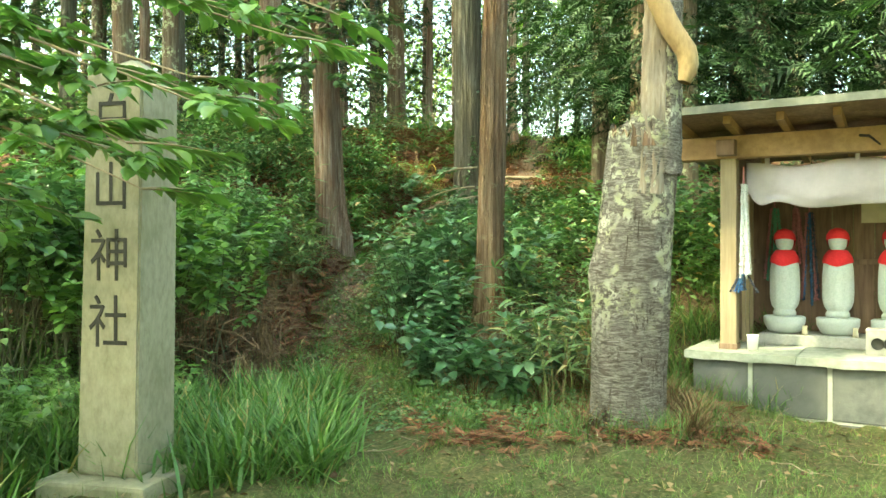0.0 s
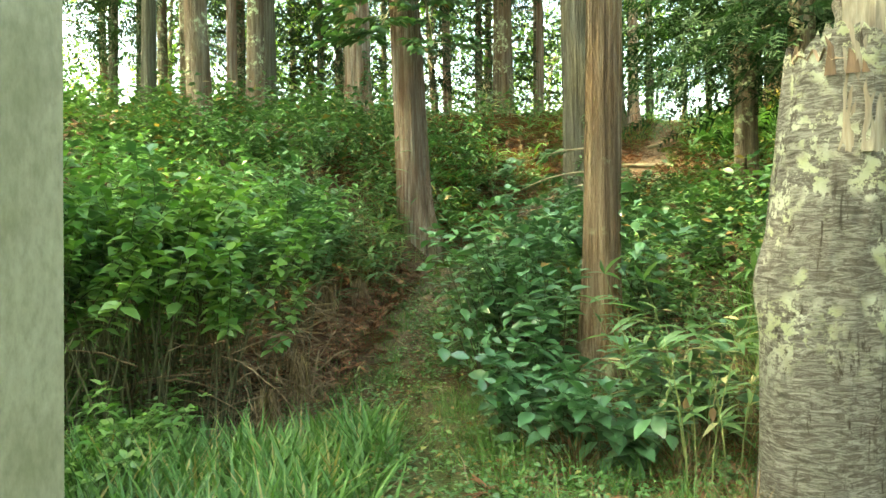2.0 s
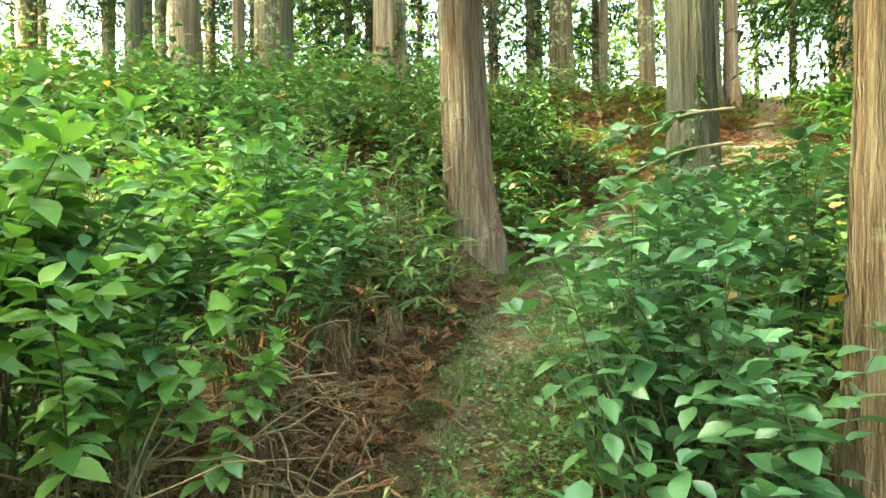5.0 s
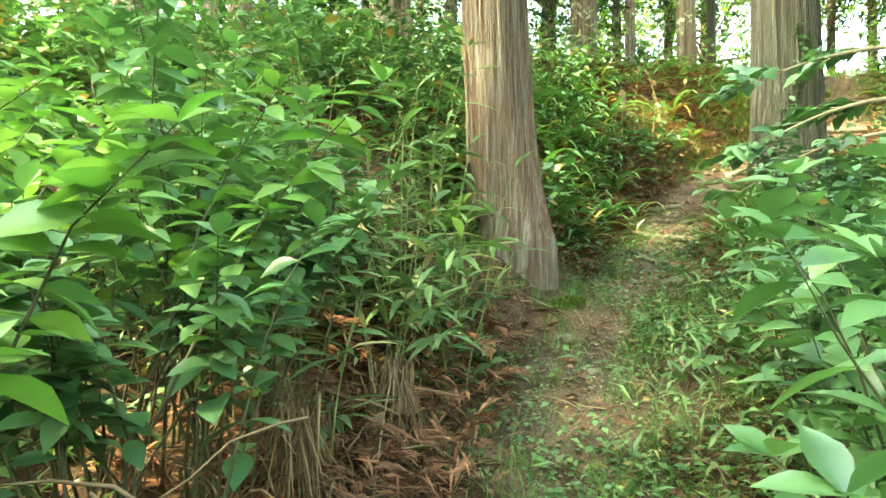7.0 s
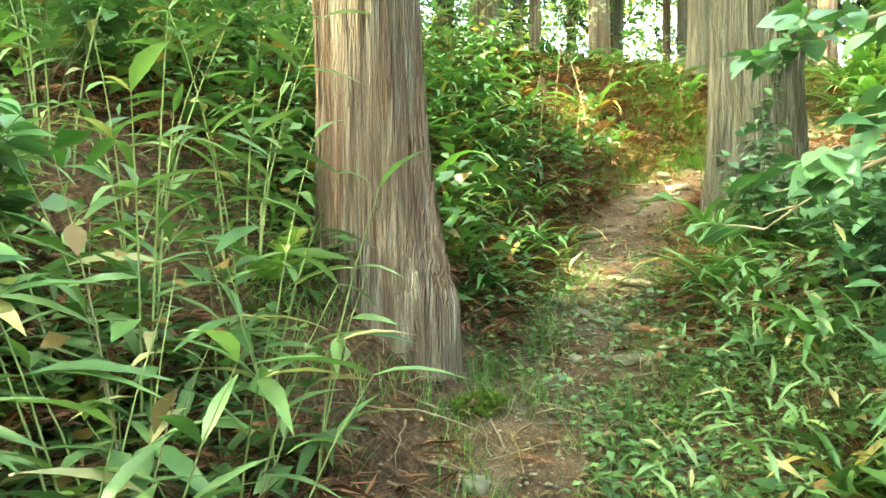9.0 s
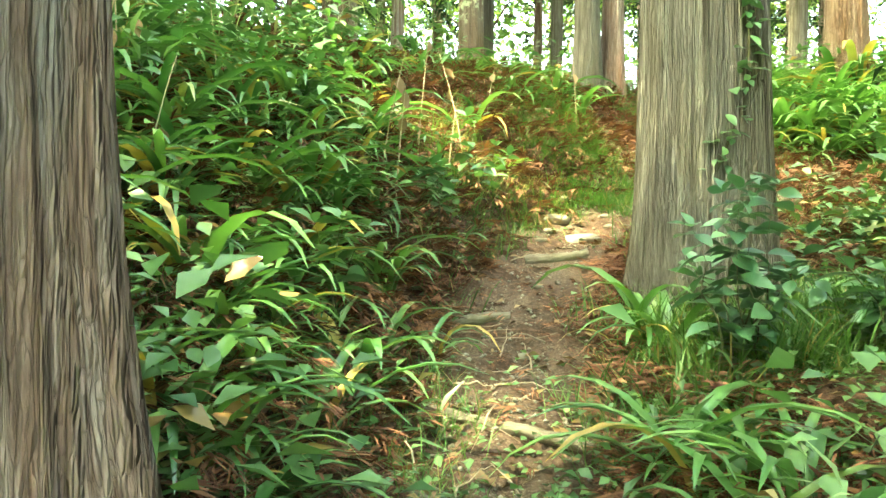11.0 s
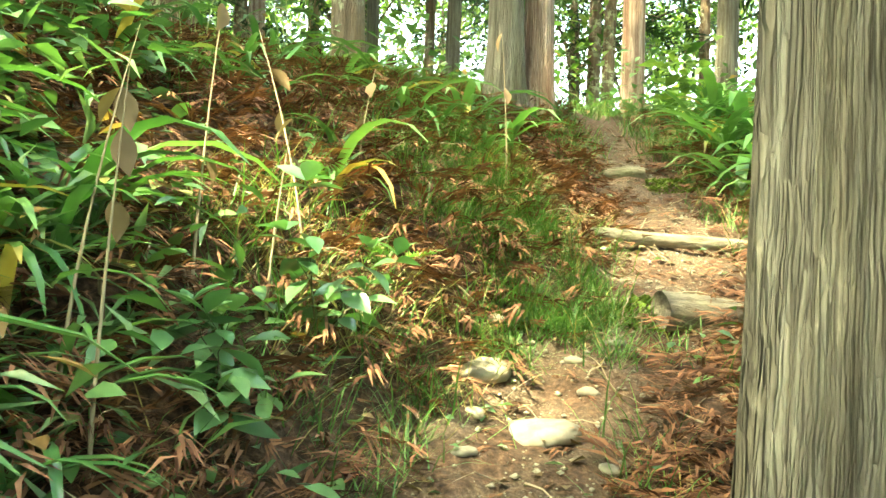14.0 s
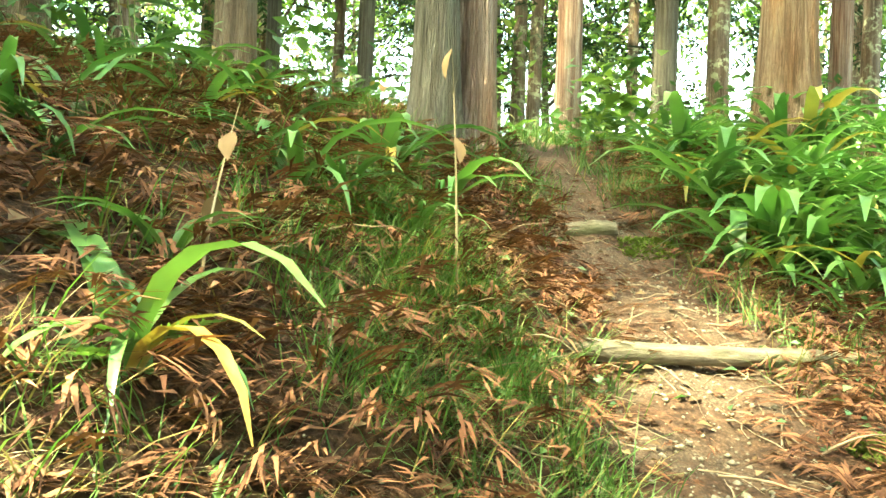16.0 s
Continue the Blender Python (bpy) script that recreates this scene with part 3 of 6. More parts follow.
WOOD_TREES = [
    (-7.1, 11.9, 0.32), (-7.84, 16.3, 0.30), (-8.1, 18.4, 0.27), (-6.83, 17.96, 0.23), (-6.0, 17.2, 0.36), (-6.43, 19.2, 0.27), (-1.34, 22.4, 0.55), (-0.43, 23.5, 0.22),
    (0.41, 20.9, 0.33), (2.64, 25.0, 0.24), (5.78, 25.9, 0.24), (4.51, 22.6, 0.31), (8.3, 26.7, 0.22), (6.35, 23.2, 0.32), (6.22, 22.0, 0.26), (8.66, 22.4, 0.3), (10.4, 23.4, 0.3),
    (1.6, 26.3, 0.23), (3.0, 28.0, 0.22), (-9.6, 14.0, 0.3), (-10.8, 17.5, 0.3), (-12.5, 14.6, 0.32), (-4.6, 20.5, 0.3), (-3.1, 24.5, 0.28), (-8.6, 22.5, 0.3), (-11.5, 21.0, 0.28),
    (-6.2, 25.0, 0.25), (6.8, 18.2, 0.33), (8.9, 19.6, 0.3), (11.5, 20.6, 0.3), (12.6, 25.5, 0.3), (10.2, 28.5, 0.28), (-14.5, 18.5, 0.3), (-13.0, 25.0, 0.3), (0.9, 30.0, 0.3), (6.6, 31.0, 0.3),
]
for k, (x, y, d) in enumerate(WOOD_TREES):
    cedar(x, y, d, (CEDAR_FAR, CEDAR_GREY, CEDAR_FAR, CEDAR)[k % 4], "tall straight cedar standing on the wooded bank", 9.5 if k == 0 else 12 + 3 * ((k * 37) % 10) / 10, (3.4 if y > 20 else 4.6) + 1.6 * ((k * 53) % 10) / 10, 2.2, 420, (0.012 * math.sin(k * 2.1), 0.01 * math.cos(k)), False, 40 + k)
# low-branched dark cedars behind the statue shelter; entries 2-4 added unseen for shade
for k, (x, y, d) in enumerate([(2.75, 10.9, 0.3), (6.5, 8.6, 0.4), (7.6, 5.4, 0.4), (8.6, 1.8, 0.4), (3.7, 12.3, 0.36), (4.9, 12.9, 0.4), (6.9, 11.2, 0.4), (8.4, 13.8, 0.4), (10.5, 11.5, 0.4), (9.8, 16.4, 0.36), (12.5, 14.5, 0.4), (3.3, 10.5, 0.24), (2.5, 12.4, 0.28), (4.4, 10.9, 0.3)]):
    cedar(x, y, d, CEDAR_FAR, "dark cedar with low drooping boughs behind the shelter or added unseen for shade", 13, 1.7 + 0.3 * (k % 3), 1.7 if k in (0, 11, 12, 13) else 2.5, 3600 if k in (0, 11, 12, 13) else 2600 if k in (4, 5) else 1500, (0, 0), False, 90 + k, 0.3 if k in (0, 11, 12, 13) else 0.5)


def broadleaf_tree(x, y, height, reach, seed, leaves=3600, size=0.21):
    z = float(ground_z(x, y))
    r = np.random.default_rng(seed)
    root = anchor("broadleaf_tree", x, y, z)
    limbs, tips = [], []
    s = np.linspace(0, 1, 7)
    limbs.append(tube(np.stack([0.2 * np.sin(s * 3 + seed), 0.2 * np.cos(s * 2), s * height * 0.75 - 0.3], -1), 0.16 * (1.15 - s), 7))
    for k in range(16):
        a, h = r.uniform(0, 6.28), height * r.uniform(0.2, 0.75)
        end = np.array([np.cos(a) * reach * r.uniform(0.5, 1), np.sin(a) * reach * r.uniform(0.5, 1), h + height * r.uniform(0.02, 0.28)])
        p = np.stack([0 + end[0] * s, end[1] * s, h + (end[2] - h) * s ** 0.7], -1)
        limbs.append(tube(p, 0.05 * (1.1 - s), 4))
        tips += [p[3], p[5], p[6]]
    tips = np.array(tips)
    part("trunk", join(limbs), CEDAR_FAR, root)
    c = tips[r.integers(0, len(tips), leaves)] + r.normal(0, 0.55, (leaves, 3))
    part("crown", scatter(OVATE_FAR, c, turns(r.uniform(0, 6.28, leaves), r.normal(-0.3, 0.5, leaves), r.normal(0, 0.5, leaves)), size * r.uniform(0.6, 1.3, leaves)), CROWN_FAR, root, "bright yellow-green leaves")
    return tagged(root, "bright leafy broadleaf tree beyond the crest or added behind the view", "tree", "broadleaf trees beyond the wood")


for k in range(26):
    a = -60 + 120 * k / 25
    far = 25 + 10 * ((k * 7) % 5) / 5
    broadleaf_tree(far * math.sin(radians(a)) + 1.0, far * math.cos(radians(a)) + 4, 8 + 4 * ((k * 3) % 4) / 4, 3.4, 300 + k)
def added_shade_tree(x, y, height, reach, seed, leaves=2600):
    """A tall bare-stemmed broadleaf tree added for shade, its wide, close crown far above the path."""
    z = float(ground_z(x, y))
    r = np.random.default_rng(seed)
    root = anchor("broadleaf_tree", x, y, z)
    s = np.linspace(0, 1, 7)
    limbs = [tube(np.stack([0.25 * np.sin(s * 3 + seed), 0.25 * np.cos(s * 2), s * height * 0.9 - 0.3], -1), 0.2 * (1.15 - s), 8)]
    tips = []
    for k in range(26):
        a, h, far = r.uniform(0, 6.28), height * r.uniform(0.55, 0.85), reach * r.uniform(0.3, 1) ** 0.7
        p = np.stack([np.cos(a) * far * s, np.sin(a) * far * s, h + height * r.uniform(0.02, 0.15) * s ** 0.7], -1)
        limbs.append(tube(p, 0.05 * (1.1 - s), 4))
        tips += [p[3], p[4], p[5], p[6]]
    tips = np.array(tips)
    part("trunk", join(limbs), CEDAR_FAR, root)
    c = tips[r.integers(0, len(tips), leaves)] + r.normal(0, 1, (leaves, 3)) * np.array([0.75, 0.75, 0.5])
    ok = clear_of_gaps(c + np.array([x, y, z]), 0.12)
    c = c[ok]
    n = len(c)
    part("crown", scatter(OVATE_FAR, c, turns(r.uniform(0, 6.28, n), r.normal(-0.2, 0.4, n), r.normal(0, 0.4, n)), 0.3 * r.uniform(0.6, 1.3, n)), CROWN_FAR, root, "broad green leaf crown")
    return tagged(root, "tall broadleaf tree added to shade the path with its wide crown", "tree", "broadleaf trees over the wood")


# added trees, crowns out of view, placed where they block the sun
for k, (x, y) in enumerate([(-8.0, 1.5), (-11.5, 4.5), (-7.8, 6.0), (-8.6, 10.2), (-6.9, 10.4), (-12.5, 12.0), (-5.0, -1.5), (-5.2, 3.6), (-9.5, -2.5), (-13.0, 0.5), (-9.5, 14.2), (-5.6, 14.0)]):
    added_shade_tree(x, y, 13.0 + 0.5 * (k % 4), 6.2 if x > -5.5 else 4.6, 420 + k, 5200 if x > -5.5 else 2600)
# dark conifers deep in the wood, feathered down to the undergrowth
for k in range(16):
    a = -50 + 96 * k / 15 + 3 * math.sin(k * 5.0)
    far = 23 + 7 * ((k * 3) % 5) / 5
    cedar(far * math.sin(radians(a)) + 0.5, far * math.cos(radians(a)) + 4, 0.26, CEDAR_FAR, "dark conifer deep in the wood with low boughs", 12, 1.6 + 0.5 * (k % 3), 2.3, 750, (0, 0), False, 140 + k, 0.5)
for k, (x, y) in enumerate([(-9.0, 19.0), (-7.4, 21.2), (-5.5, 22.3), (-3.8, 21.6), (-10.6, 16.2), (-12.2, 19.4), (-2.2, 24.6), (-6.9, 24.4), (-9.9, 22.8), (-0.6, 26.5)]):
    cedar(x, y, 0.24, CEDAR_FAR, "dark conifer on the bank with low feathery boughs", 11, 1.5 + 0.4 * (k % 3), 2.0, 1000, (0, 0), False, 180 + k, 0.46)
# trees added out of view; they close the place behind and block low sky
for k in range(15):
    a = 95 + 170 * k / 14
    far = 10 + 3 * ((k * 7) % 4) / 4
    # more leaves on the shelter's side, for more shade there
    broadleaf_tree(far * math.sin(radians(a)), far * math.cos(radians(a)) + 1.0, 8 + 2 * ((k * 3) % 4) / 4, 3.0, 360 + k, 5200 if k < 8 else 2200, 0.31)


# ---- shrubs, grass and litter ----
def shrub_mesh(height, spread, stems, leaf, seed, lean=(0, 0), pairs=7, shape=OVATE, first=0.28, low=0.6):
    """Stems that rise from one foot and arch outwards, with pairs of leaves and a tuft at each tip."""
    r = np.random.default_rng(seed)
    wood, at, az, pitch, size = [], [], [], [], []
    for k in range(stems):
        a, out = r.uniform(0, 6.28), spread * r.uniform(0.25, 1.0)
        h = height * r.uniform(low, 1.05)
        s = np.linspace(0, 1, 8)
        p = np.stack([(np.cos(a) * out + lean[0]) * s ** 1.5, (np.sin(a) * out + lean[1]) * s ** 1.5, h * (s - 0.16 * s ** 3) - 0.05], -1)
        p[:, :2] += r.normal(0, 0.16 * spread, 2)
        p[1:-1] += r.normal(0, 0.014, (6, 3))
        wood.append(tube(p, 0.0028 * (1.2 - s) * (height + 0.5), 5))
        for q in range(pairs):
            u = first + (1 - first) * (q + r.uniform(0, 0.5)) / pairs
            i = min(int(u * 7), 6)
            c = p[i] + (p[i + 1] - p[i]) * (u * 7 - i)
            turn = r.uniform(0, 3.14)
            for side in (0, np.pi):
                at.append(c)
                az.append(turn + side + r.normal(0, 0.2))
                pitch.append(r.uniform(-0.45, 0.5))
                size.append(leaf * r.uniform(0.6, 1.15) * (1.1 - 0.3 * u))
        for q in range(4):
            at.append(p[-1])
            az.append(q * 1.57 + r.normal(0, 0.3))
            pitch.append(r.uniform(0.2, 0.9))
            size.append(leaf * r.uniform(0.4, 0.8))
    n = len(at)
    return join(wood), scatter(shape, np.array(at), turns(np.array(az), np.array(pitch), r.normal(0, 0.3, n)), np.array(size))


def shrub(x, y, height, spread, stems, leaf, seed, mat, label, pairs=7, sink=0.0, lean=(0, 0), name="shrub", first=0.28, shape=OVATE, low=0.6):
    root = anchor(name, x, y, float(ground_z(x, y)) - sink)
    wood, leaves = shrub_mesh(height, spread, stems, leaf, seed, lean, pairs, first=first, shape=shape, low=low)
    tagged(part("stem", wood, STEM, root), kind="stuff")
    part("foliage", leaves, mat, root)
    return tagged(root, label, "shrub", "leafy shrubs along the path")


# the tall leafy thicket to one side of the path: a leafy roof over bare stems and a dark hollow
r = np.random.default_rng(21)
k = 0
while k < 46:
    x, y = r.uniform(-6.2, -2.1), r.uniform(6.3, 9.8)
    if x > -2.5 and y < 6.9:
        continue
    far = x < -4.2
    shrub(x, y, r.uniform(1.55, 2.15) + 0.12 * min(2.0, -2.2 - x), 0.85, 9 if far else 6, 0.15, 500 + k, LEAF_SHRUB if k % 2 else LEAF_BRIGHT, "tall thicket shrub with broad glossy leaves over bare stems", 12 if far else 17, first=0.45 if far else 0.62, shape=OVATE_LOW if far else OVATE, low=0.84)
    k += 1
for k, (x, y, h) in enumerate([(-2.15, 8.6, 1.7), (-2.35, 9.3, 1.75), (-2.3, 9.9, 1.3), (-2.7, 8.3, 1.8), (-2.7, 10.2, 1.5), (-3.3, 10.8, 1.3), (-3.9, 11.4, 1.3), (-4.6, 10.6, 1.5), (-2.7, 11.0, 0.9), (-3.1, 12.1, 0.9)]):
    shrub(x, y, h, 0.55, 10, 0.14, 560 + k, LEAF_SHRUB, "leafy shrub leaning over the path with pale sheen", 8, first=0.6, low=0.8)
for k, (x, y, h) in enumerate([(-2.75, 6.6, 2.3), (-3.15, 6.6, 2.5), (-2.6, 7.0, 2.35), (-2.6, 7.5, 2.2), (-2.7, 8.05, 2.2), (-3.5, 6.3, 2.5), (-3.9, 6.4, 2.6), (-4.3, 6.1, 2.6), (-2.85, 7.7, 2.4), (-2.9, 7.4, 2.6), (-3.4, 7.2, 2.6)]):
    shrub(x, y, h, 0.85, 9, 0.165, 640 + k, LEAF_SHRUB if k % 2 else LEAF_BRIGHT, "tall leafy shrub arching over a dark hollow", 16, first=0.64, low=0.85)
for k, (x, y, h, lx) in enumerate([(-0.42, 8.15, 1.5, -0.15), (-0.4, 8.6, 1.6, -0.15), (-0.42, 9.0, 1.4, -0.12), (-0.36, 9.5, 1.1, -0.1), (-0.3, 10.3, 0.9, 0)]):
    shrub(x, y, h, 0.32, 9, 0.14, 660 + k, LEAF_SHRUB, "leafy shrub with large glossy leaves leaning over the path", 8, lean=(lx, -0.1))
for k in range(7):
    y = r.uniform(12.9, 15.4)
    x = float(path_x(y)) - r.uniform(0.6, 2.2)
    shrub(x, y, r.uniform(0.4, 0.75), 0.22, 4, 0.13, 680 + k, LEAF_SHRUB, "small upright broad-leaved plant on the bank", 4, first=0.4)
# weeds and leafy shrubs round the shrine stone
for k in range(26):
    x, y = r.uniform(-5.2, -2.4), r.uniform(3.3, 5.2)
    shrub(x, y, r.uniform(0.5, 1.1), 0.5, 10, 0.12, 580 + k, LEAF_BRIGHT if k % 2 else LEAF_SHRUB, "bright leafy weed shrub beside the shrine stone", 9, first=0.15, shape=OVATE_LOW)
for k in range(26):
    shrub(r.uniform(-4.2, -2.0), r.uniform(4.9, 6.3), r.uniform(0.35, 0.8), 0.4, 9, 0.1, 720 + k, LEAF_BRIGHT, "low bright leafy weed in the long grass", 7, first=0.15, shape=OVATE_LOW)
for k in range(16):
    shrub(r.uniform(-4.2, -2.7), r.uniform(6.4, 7.4), r.uniform(0.6, 1.1), 0.45, 10, 0.1, 760 + k, LEAF_BRIGHT, "bright leafy weed shrub filling the foot of the thicket", 10, first=0.12, shape=OVATE_LOW)
for k in range(12):
    shrub(r.uniform(-2.9, -2.25), r.uniform(6.1, 6.8), r.uniform(0.4, 0.75), 0.35, 9, 0.09, 790 + k, LEAF_BRIGHT, "low bright leafy weed before the hollow", 8, first=0.12, shape=OVATE_LOW)
# low leafy shrubs at the other side
for k, (x, y, h, s) in enumerate([(-0.15, 7.25, 0.95, 0.5), (0.15, 6.75, 0.85, 0.5), (0.05, 7.7, 1.25, 0.5), (0.55, 6.6, 0.7, 0.45), (0.95, 7.1, 1.0, 0.5), (0.8, 8.6, 1.3, 0.5), (-0.2, 8.4, 1.5, 0.5), (-0.05, 9.1, 1.4, 0.5), (0.5, 9.4, 1.4, 0.5), (0.2, 10.1, 1.15, 0.5), (-0.1, 10.9, 0.85, 0.4), (0.6, 11.2, 0.9, 0.5), (0.3, 12.2, 0.7, 0.4), (1.1, 12.6, 0.8, 0.4), (1.6, 9.9, 0.6, 0.5), (1.5, 11.2, 0.7, 0.5), (2.0, 8.9, 1.3, 0.5), (2.45, 9.3, 1.5, 0.5), (2.9, 9.6, 1.5, 0.5), (0.22, 13.35, 0.85, 0.25), (0.75, 13.3, 0.6, 0.35)]):
    shrub(x, y, h, s, 11, 0.175 if y < 9.5 and x < 1 else 0.13, 600 + k, LEAF_HYDRANGEA, "leafy green shrub with broad glossy leaves beside the path", 8)


# patches with few plants: the brush at the foot of the bank, and the foot of the cedar
CLEARINGS = [(-2.05, 9.35, 0.75, 1.15), (-1.45, 11.55, 0.5, 0.55)]


def undergrowth(name, label, shape, mat, n, area, size, seed, half=0.5, pitch=(-0.3, 0.9), lift=0.25, clump=None, bare=None):
    """Uncounted low plants over a stretch of ground."""
    r = np.random.default_rng(seed)
    x0, x1, y0, y1 = area
    if clump:
        c = ground_points(clump, x0, x1, y0, y1, r)
        c = c[off_path(c, half)]
        # gaps between the clumps, and clumps of uneven height
        c = c[np.array([noise.noise(Vector((q[0] * 0.9 + seed, q[1] * 0.9, 0.0))) + 0.5 * noise.noise(Vector((q[0] * 2.7, q[1] * 2.7 + seed, 0.0))) > -0.1 for q in c])]
        pick = r.integers(0, len(c), n)
        p = c[pick][:, :2] + r.normal(0, 0.16, (n, 2))
        p = np.column_stack([p, ground_z(p[:, 0], p[:, 1])])
        high = lift * (0.25 + 1.7 * np.random.default_rng(seed + 1).uniform(0, 1, len(c)) ** 2)[pick]
    else:
        p = ground_points(n, x0, x1, y0, y1, r)
        high = lift
    p = p[off_path(p, half)] if not clump else p
    if bare:
        keep = np.ones(len(p), dtype=bool)
        for bx, by, rx, ry in bare:
            keep &= ((p[:, 0] - bx) / rx) ** 2 + ((p[:, 1] - by) / ry) ** 2 > 1
        p, high = p[keep], (high[keep] if np.ndim(high) else high)
    m = len(p)
    p[:, 2] += r.uniform(0.0, 1.0, m) * (high if np.ndim(high) else high)
    ob = part(name, scatter(shape, p, turns(r.uniform(0, 6.28, m), r.uniform(*pitch, m), r.normal(0, 0.35, m)), size * r.uniform(0.55, 1.3, m)), mat)
    return tagged(ob, label, "undergrowth", kind="stuff")


undergrowth("bank_undergrowth", "dense green leafy undergrowth covering the bank", OVATE_TINY, LEAF_LOW, 16000, (-6, 1.6, 8.6, 12.8), 0.1, 31, 0.6, (-0.4, 0.7), 0.42, 600, CLEARINGS)
undergrowth("bank_undergrowth", "narrow-leaved green undergrowth covering the bank", LANCE_LOW, LEAF_BAMBOO, 7500, (-5, 1.7, 8.2, 13.0), 0.11, 49, 0.36, (-0.2, 1.2), 0.3, 900, CLEARINGS)
undergrowth("bank_undergrowth", "dense green leafy undergrowth on the upper bank", OVATE_FAR, LEAF_LOW, 32000, (-14, -2.9, 10.5, 23), 0.14, 32, 0.8, (-0.4, 0.7), 0.5, 2300)
undergrowth("bank_undergrowth", "dense green undergrowth behind the grey cedar", OVATE_TINY, LEAF_LOW, 12000, (1.6, 8.5, 11.0, 15.6), 0.11, 38, 0.8, (-0.4, 0.7), 0.4, 600)
undergrowth("bank_undergrowth", "low green plants scattered over the needle litter", OVATE_LOW, LEAF_LOW, 3000, (-3.4, -0.2, 12.4, 15.2), 0.075, 39, 0.55, (-0.3, 0.7), 0.28, 260)
undergrowth("bank_undergrowth", "narrow-leaved green plants on the bank", LANCE_LOW, LEAF_BAMBOO, 1700, (-3.4, 0.0, 12.6, 15.4), 0.15, 54, 0.5, (0.0, 1.3), 0.3, 330)
undergrowth("bank_undergrowth", "broad-leaved green herbs on the upper bank", OVATE_LOW, LEAF_LOW, 4200, (-4.2, -1.0, 13.2, 16.2), 0.095, 63, 0.9, (-0.4, 0.6), 0.4, 260)
undergrowth("bank_undergrowth", "green herbs beyond the grey cedar", OVATE_LOW, LEAF_LOW, 2200, (1.0, 4.5, 13.2, 15.9), 0.085, 64, 0.8, (-0.4, 0.6), 0.35, 160)
undergrowth("bank_undergrowth", "dark green undergrowth behind the shelter", OVATE_TINY, LEAF_LOW, 10000, (1.7, 6.0, 8.6, 11.6), 0.11, 58, 0.8, (-0.4, 0.7), 0.6, 350)
undergrowth("bank_undergrowth", "green undergrowth along the crest", OVATE_TINY, LEAF_LOW, 10000, (-6, 12, 19.3, 24), 0.12, 40, 0.3, (-0.4, 0.9), 0.4, 700)
undergrowth("bank_undergrowth", "bright leafy undergrowth far in the wood", OVATE_FAR, CROWN_FAR, 20000, (-26, 20, 22, 36), 0.26, 33, 0.8, (-0.4, 0.7), 1.3, 900)
undergrowth("ground_cover", "small-leaved green ground cover beside the path", OVATE_TINY, LEAF_LOW, 34000, (-2.6, 1.3, 5.6, 13.6), 0.045, 34, 0.1, (-0.3, 0.6), 0.1, 1300, CLEARINGS)
undergrowth("clover_cover", "small clover-like plants among the litter", OVATE_TINY, LEAF_SHRUB, 3500, (-2.6, 3.5, 13.2, 19), 0.05, 48, 0.45, (-0.2, 0.4), 0.07, 330)
undergrowth("dry_leaves", "scattered pale dry leaves on the ground", OVATE_TINY, DRY_LEAF, 7000, (-3.5, 4, 3.5, 19), 0.055, 35, 0.0, (-0.15, 0.15), 0.03)
undergrowth("dead_fronds", "reddish-brown fallen cedar fronds on the bank", FROND, DEAD_FROND, 21000, (-2.6, 4.2, 14.6, 19.6), 0.25, 36, 0.35, (-0.35, 0.4), 0.1)
undergrowth("dead_fronds", "reddish-brown fallen cedar fronds under green plants", FROND, DEAD_FROND, 11000, (-3.2, 0.4, 12.2, 14.8), 0.24, 55, 0.35, (-0.3, 0.35), 0.06)
undergrowth("dead_fronds", "reddish-brown fallen cedar needles on the path", FROND, DEAD_FROND, 5500, (-2.6, 3.4, 8.0, 19), 0.15, 47, 0.0, (-0.1, 0.15), 0.02)
undergrowth("dead_fronds", "reddish-brown fallen cedar fronds by the broken tree", FROND, DEAD_FROND, 1000, (-0.2, 2.3, 5.1, 7.0), 0.27, 37, 0.2, (-0.2, 0.25), 0.05)


def grass(name, label, mat, n, area, length, seed, half=0.0, tufts=None, upright=(0.7, 1.4), spread=0.06, wide=0.8):
    r = np.random.default_rng(seed)
    x0, x1, y0, y1 = area
    if tufts:
        c = ground_points(tufts, x0, x1, y0, y1, r)
        c = c[off_path(c, half)]
        p = c[r.integers(0, len(c), n)][:, :2] + r.normal(0, spread, (n, 2))
        p = np.column_stack([p, ground_z(p[:, 0], p[:, 1])])
    else:
        p = ground_points(n, x0, x1, y0, y1, r)
        p = p[off_path(p, half)]
    m = len(p)
    s = length * r.uniform(0.45, 1.3, m)
    ob = part(name, scatter(GRASS_BLADE, p - np.array([0, 0, 0.01]), turns(r.uniform(0, 6.28, m), r.uniform(*upright, m), 0), np.stack([np.maximum(s, 0.16) * wide, s, s], -1)), mat)
    return tagged(ob, label, "grass", kind="stuff")


grass("turf", "short patchy turf before the shrine stone", TURF, 48000, (-2.6, 4.8, 2.6, 8.6), 0.085, 41, 0.0, 1500, (0.3, 1.3), 0.06)
grass("dry_grass", "straw-coloured dead grass clumps by the broken tree", DRY_LEAF, 4200, (0.2, 2.0, 5.6, 7.2), 0.36, 79, 0.2, 22, (0.3, 1.2), 0.05)
# dry grass in a pale tone that lifts the sun patch's brightness
grass("dry_grass", "pale dry grass among small plants, brightening the sun patch", STRAW, 1500, (-0.7, 0.08, 15.3, 15.85), 0.17, 81, 0.25, 34, (0.0, 1.0), 0.07)
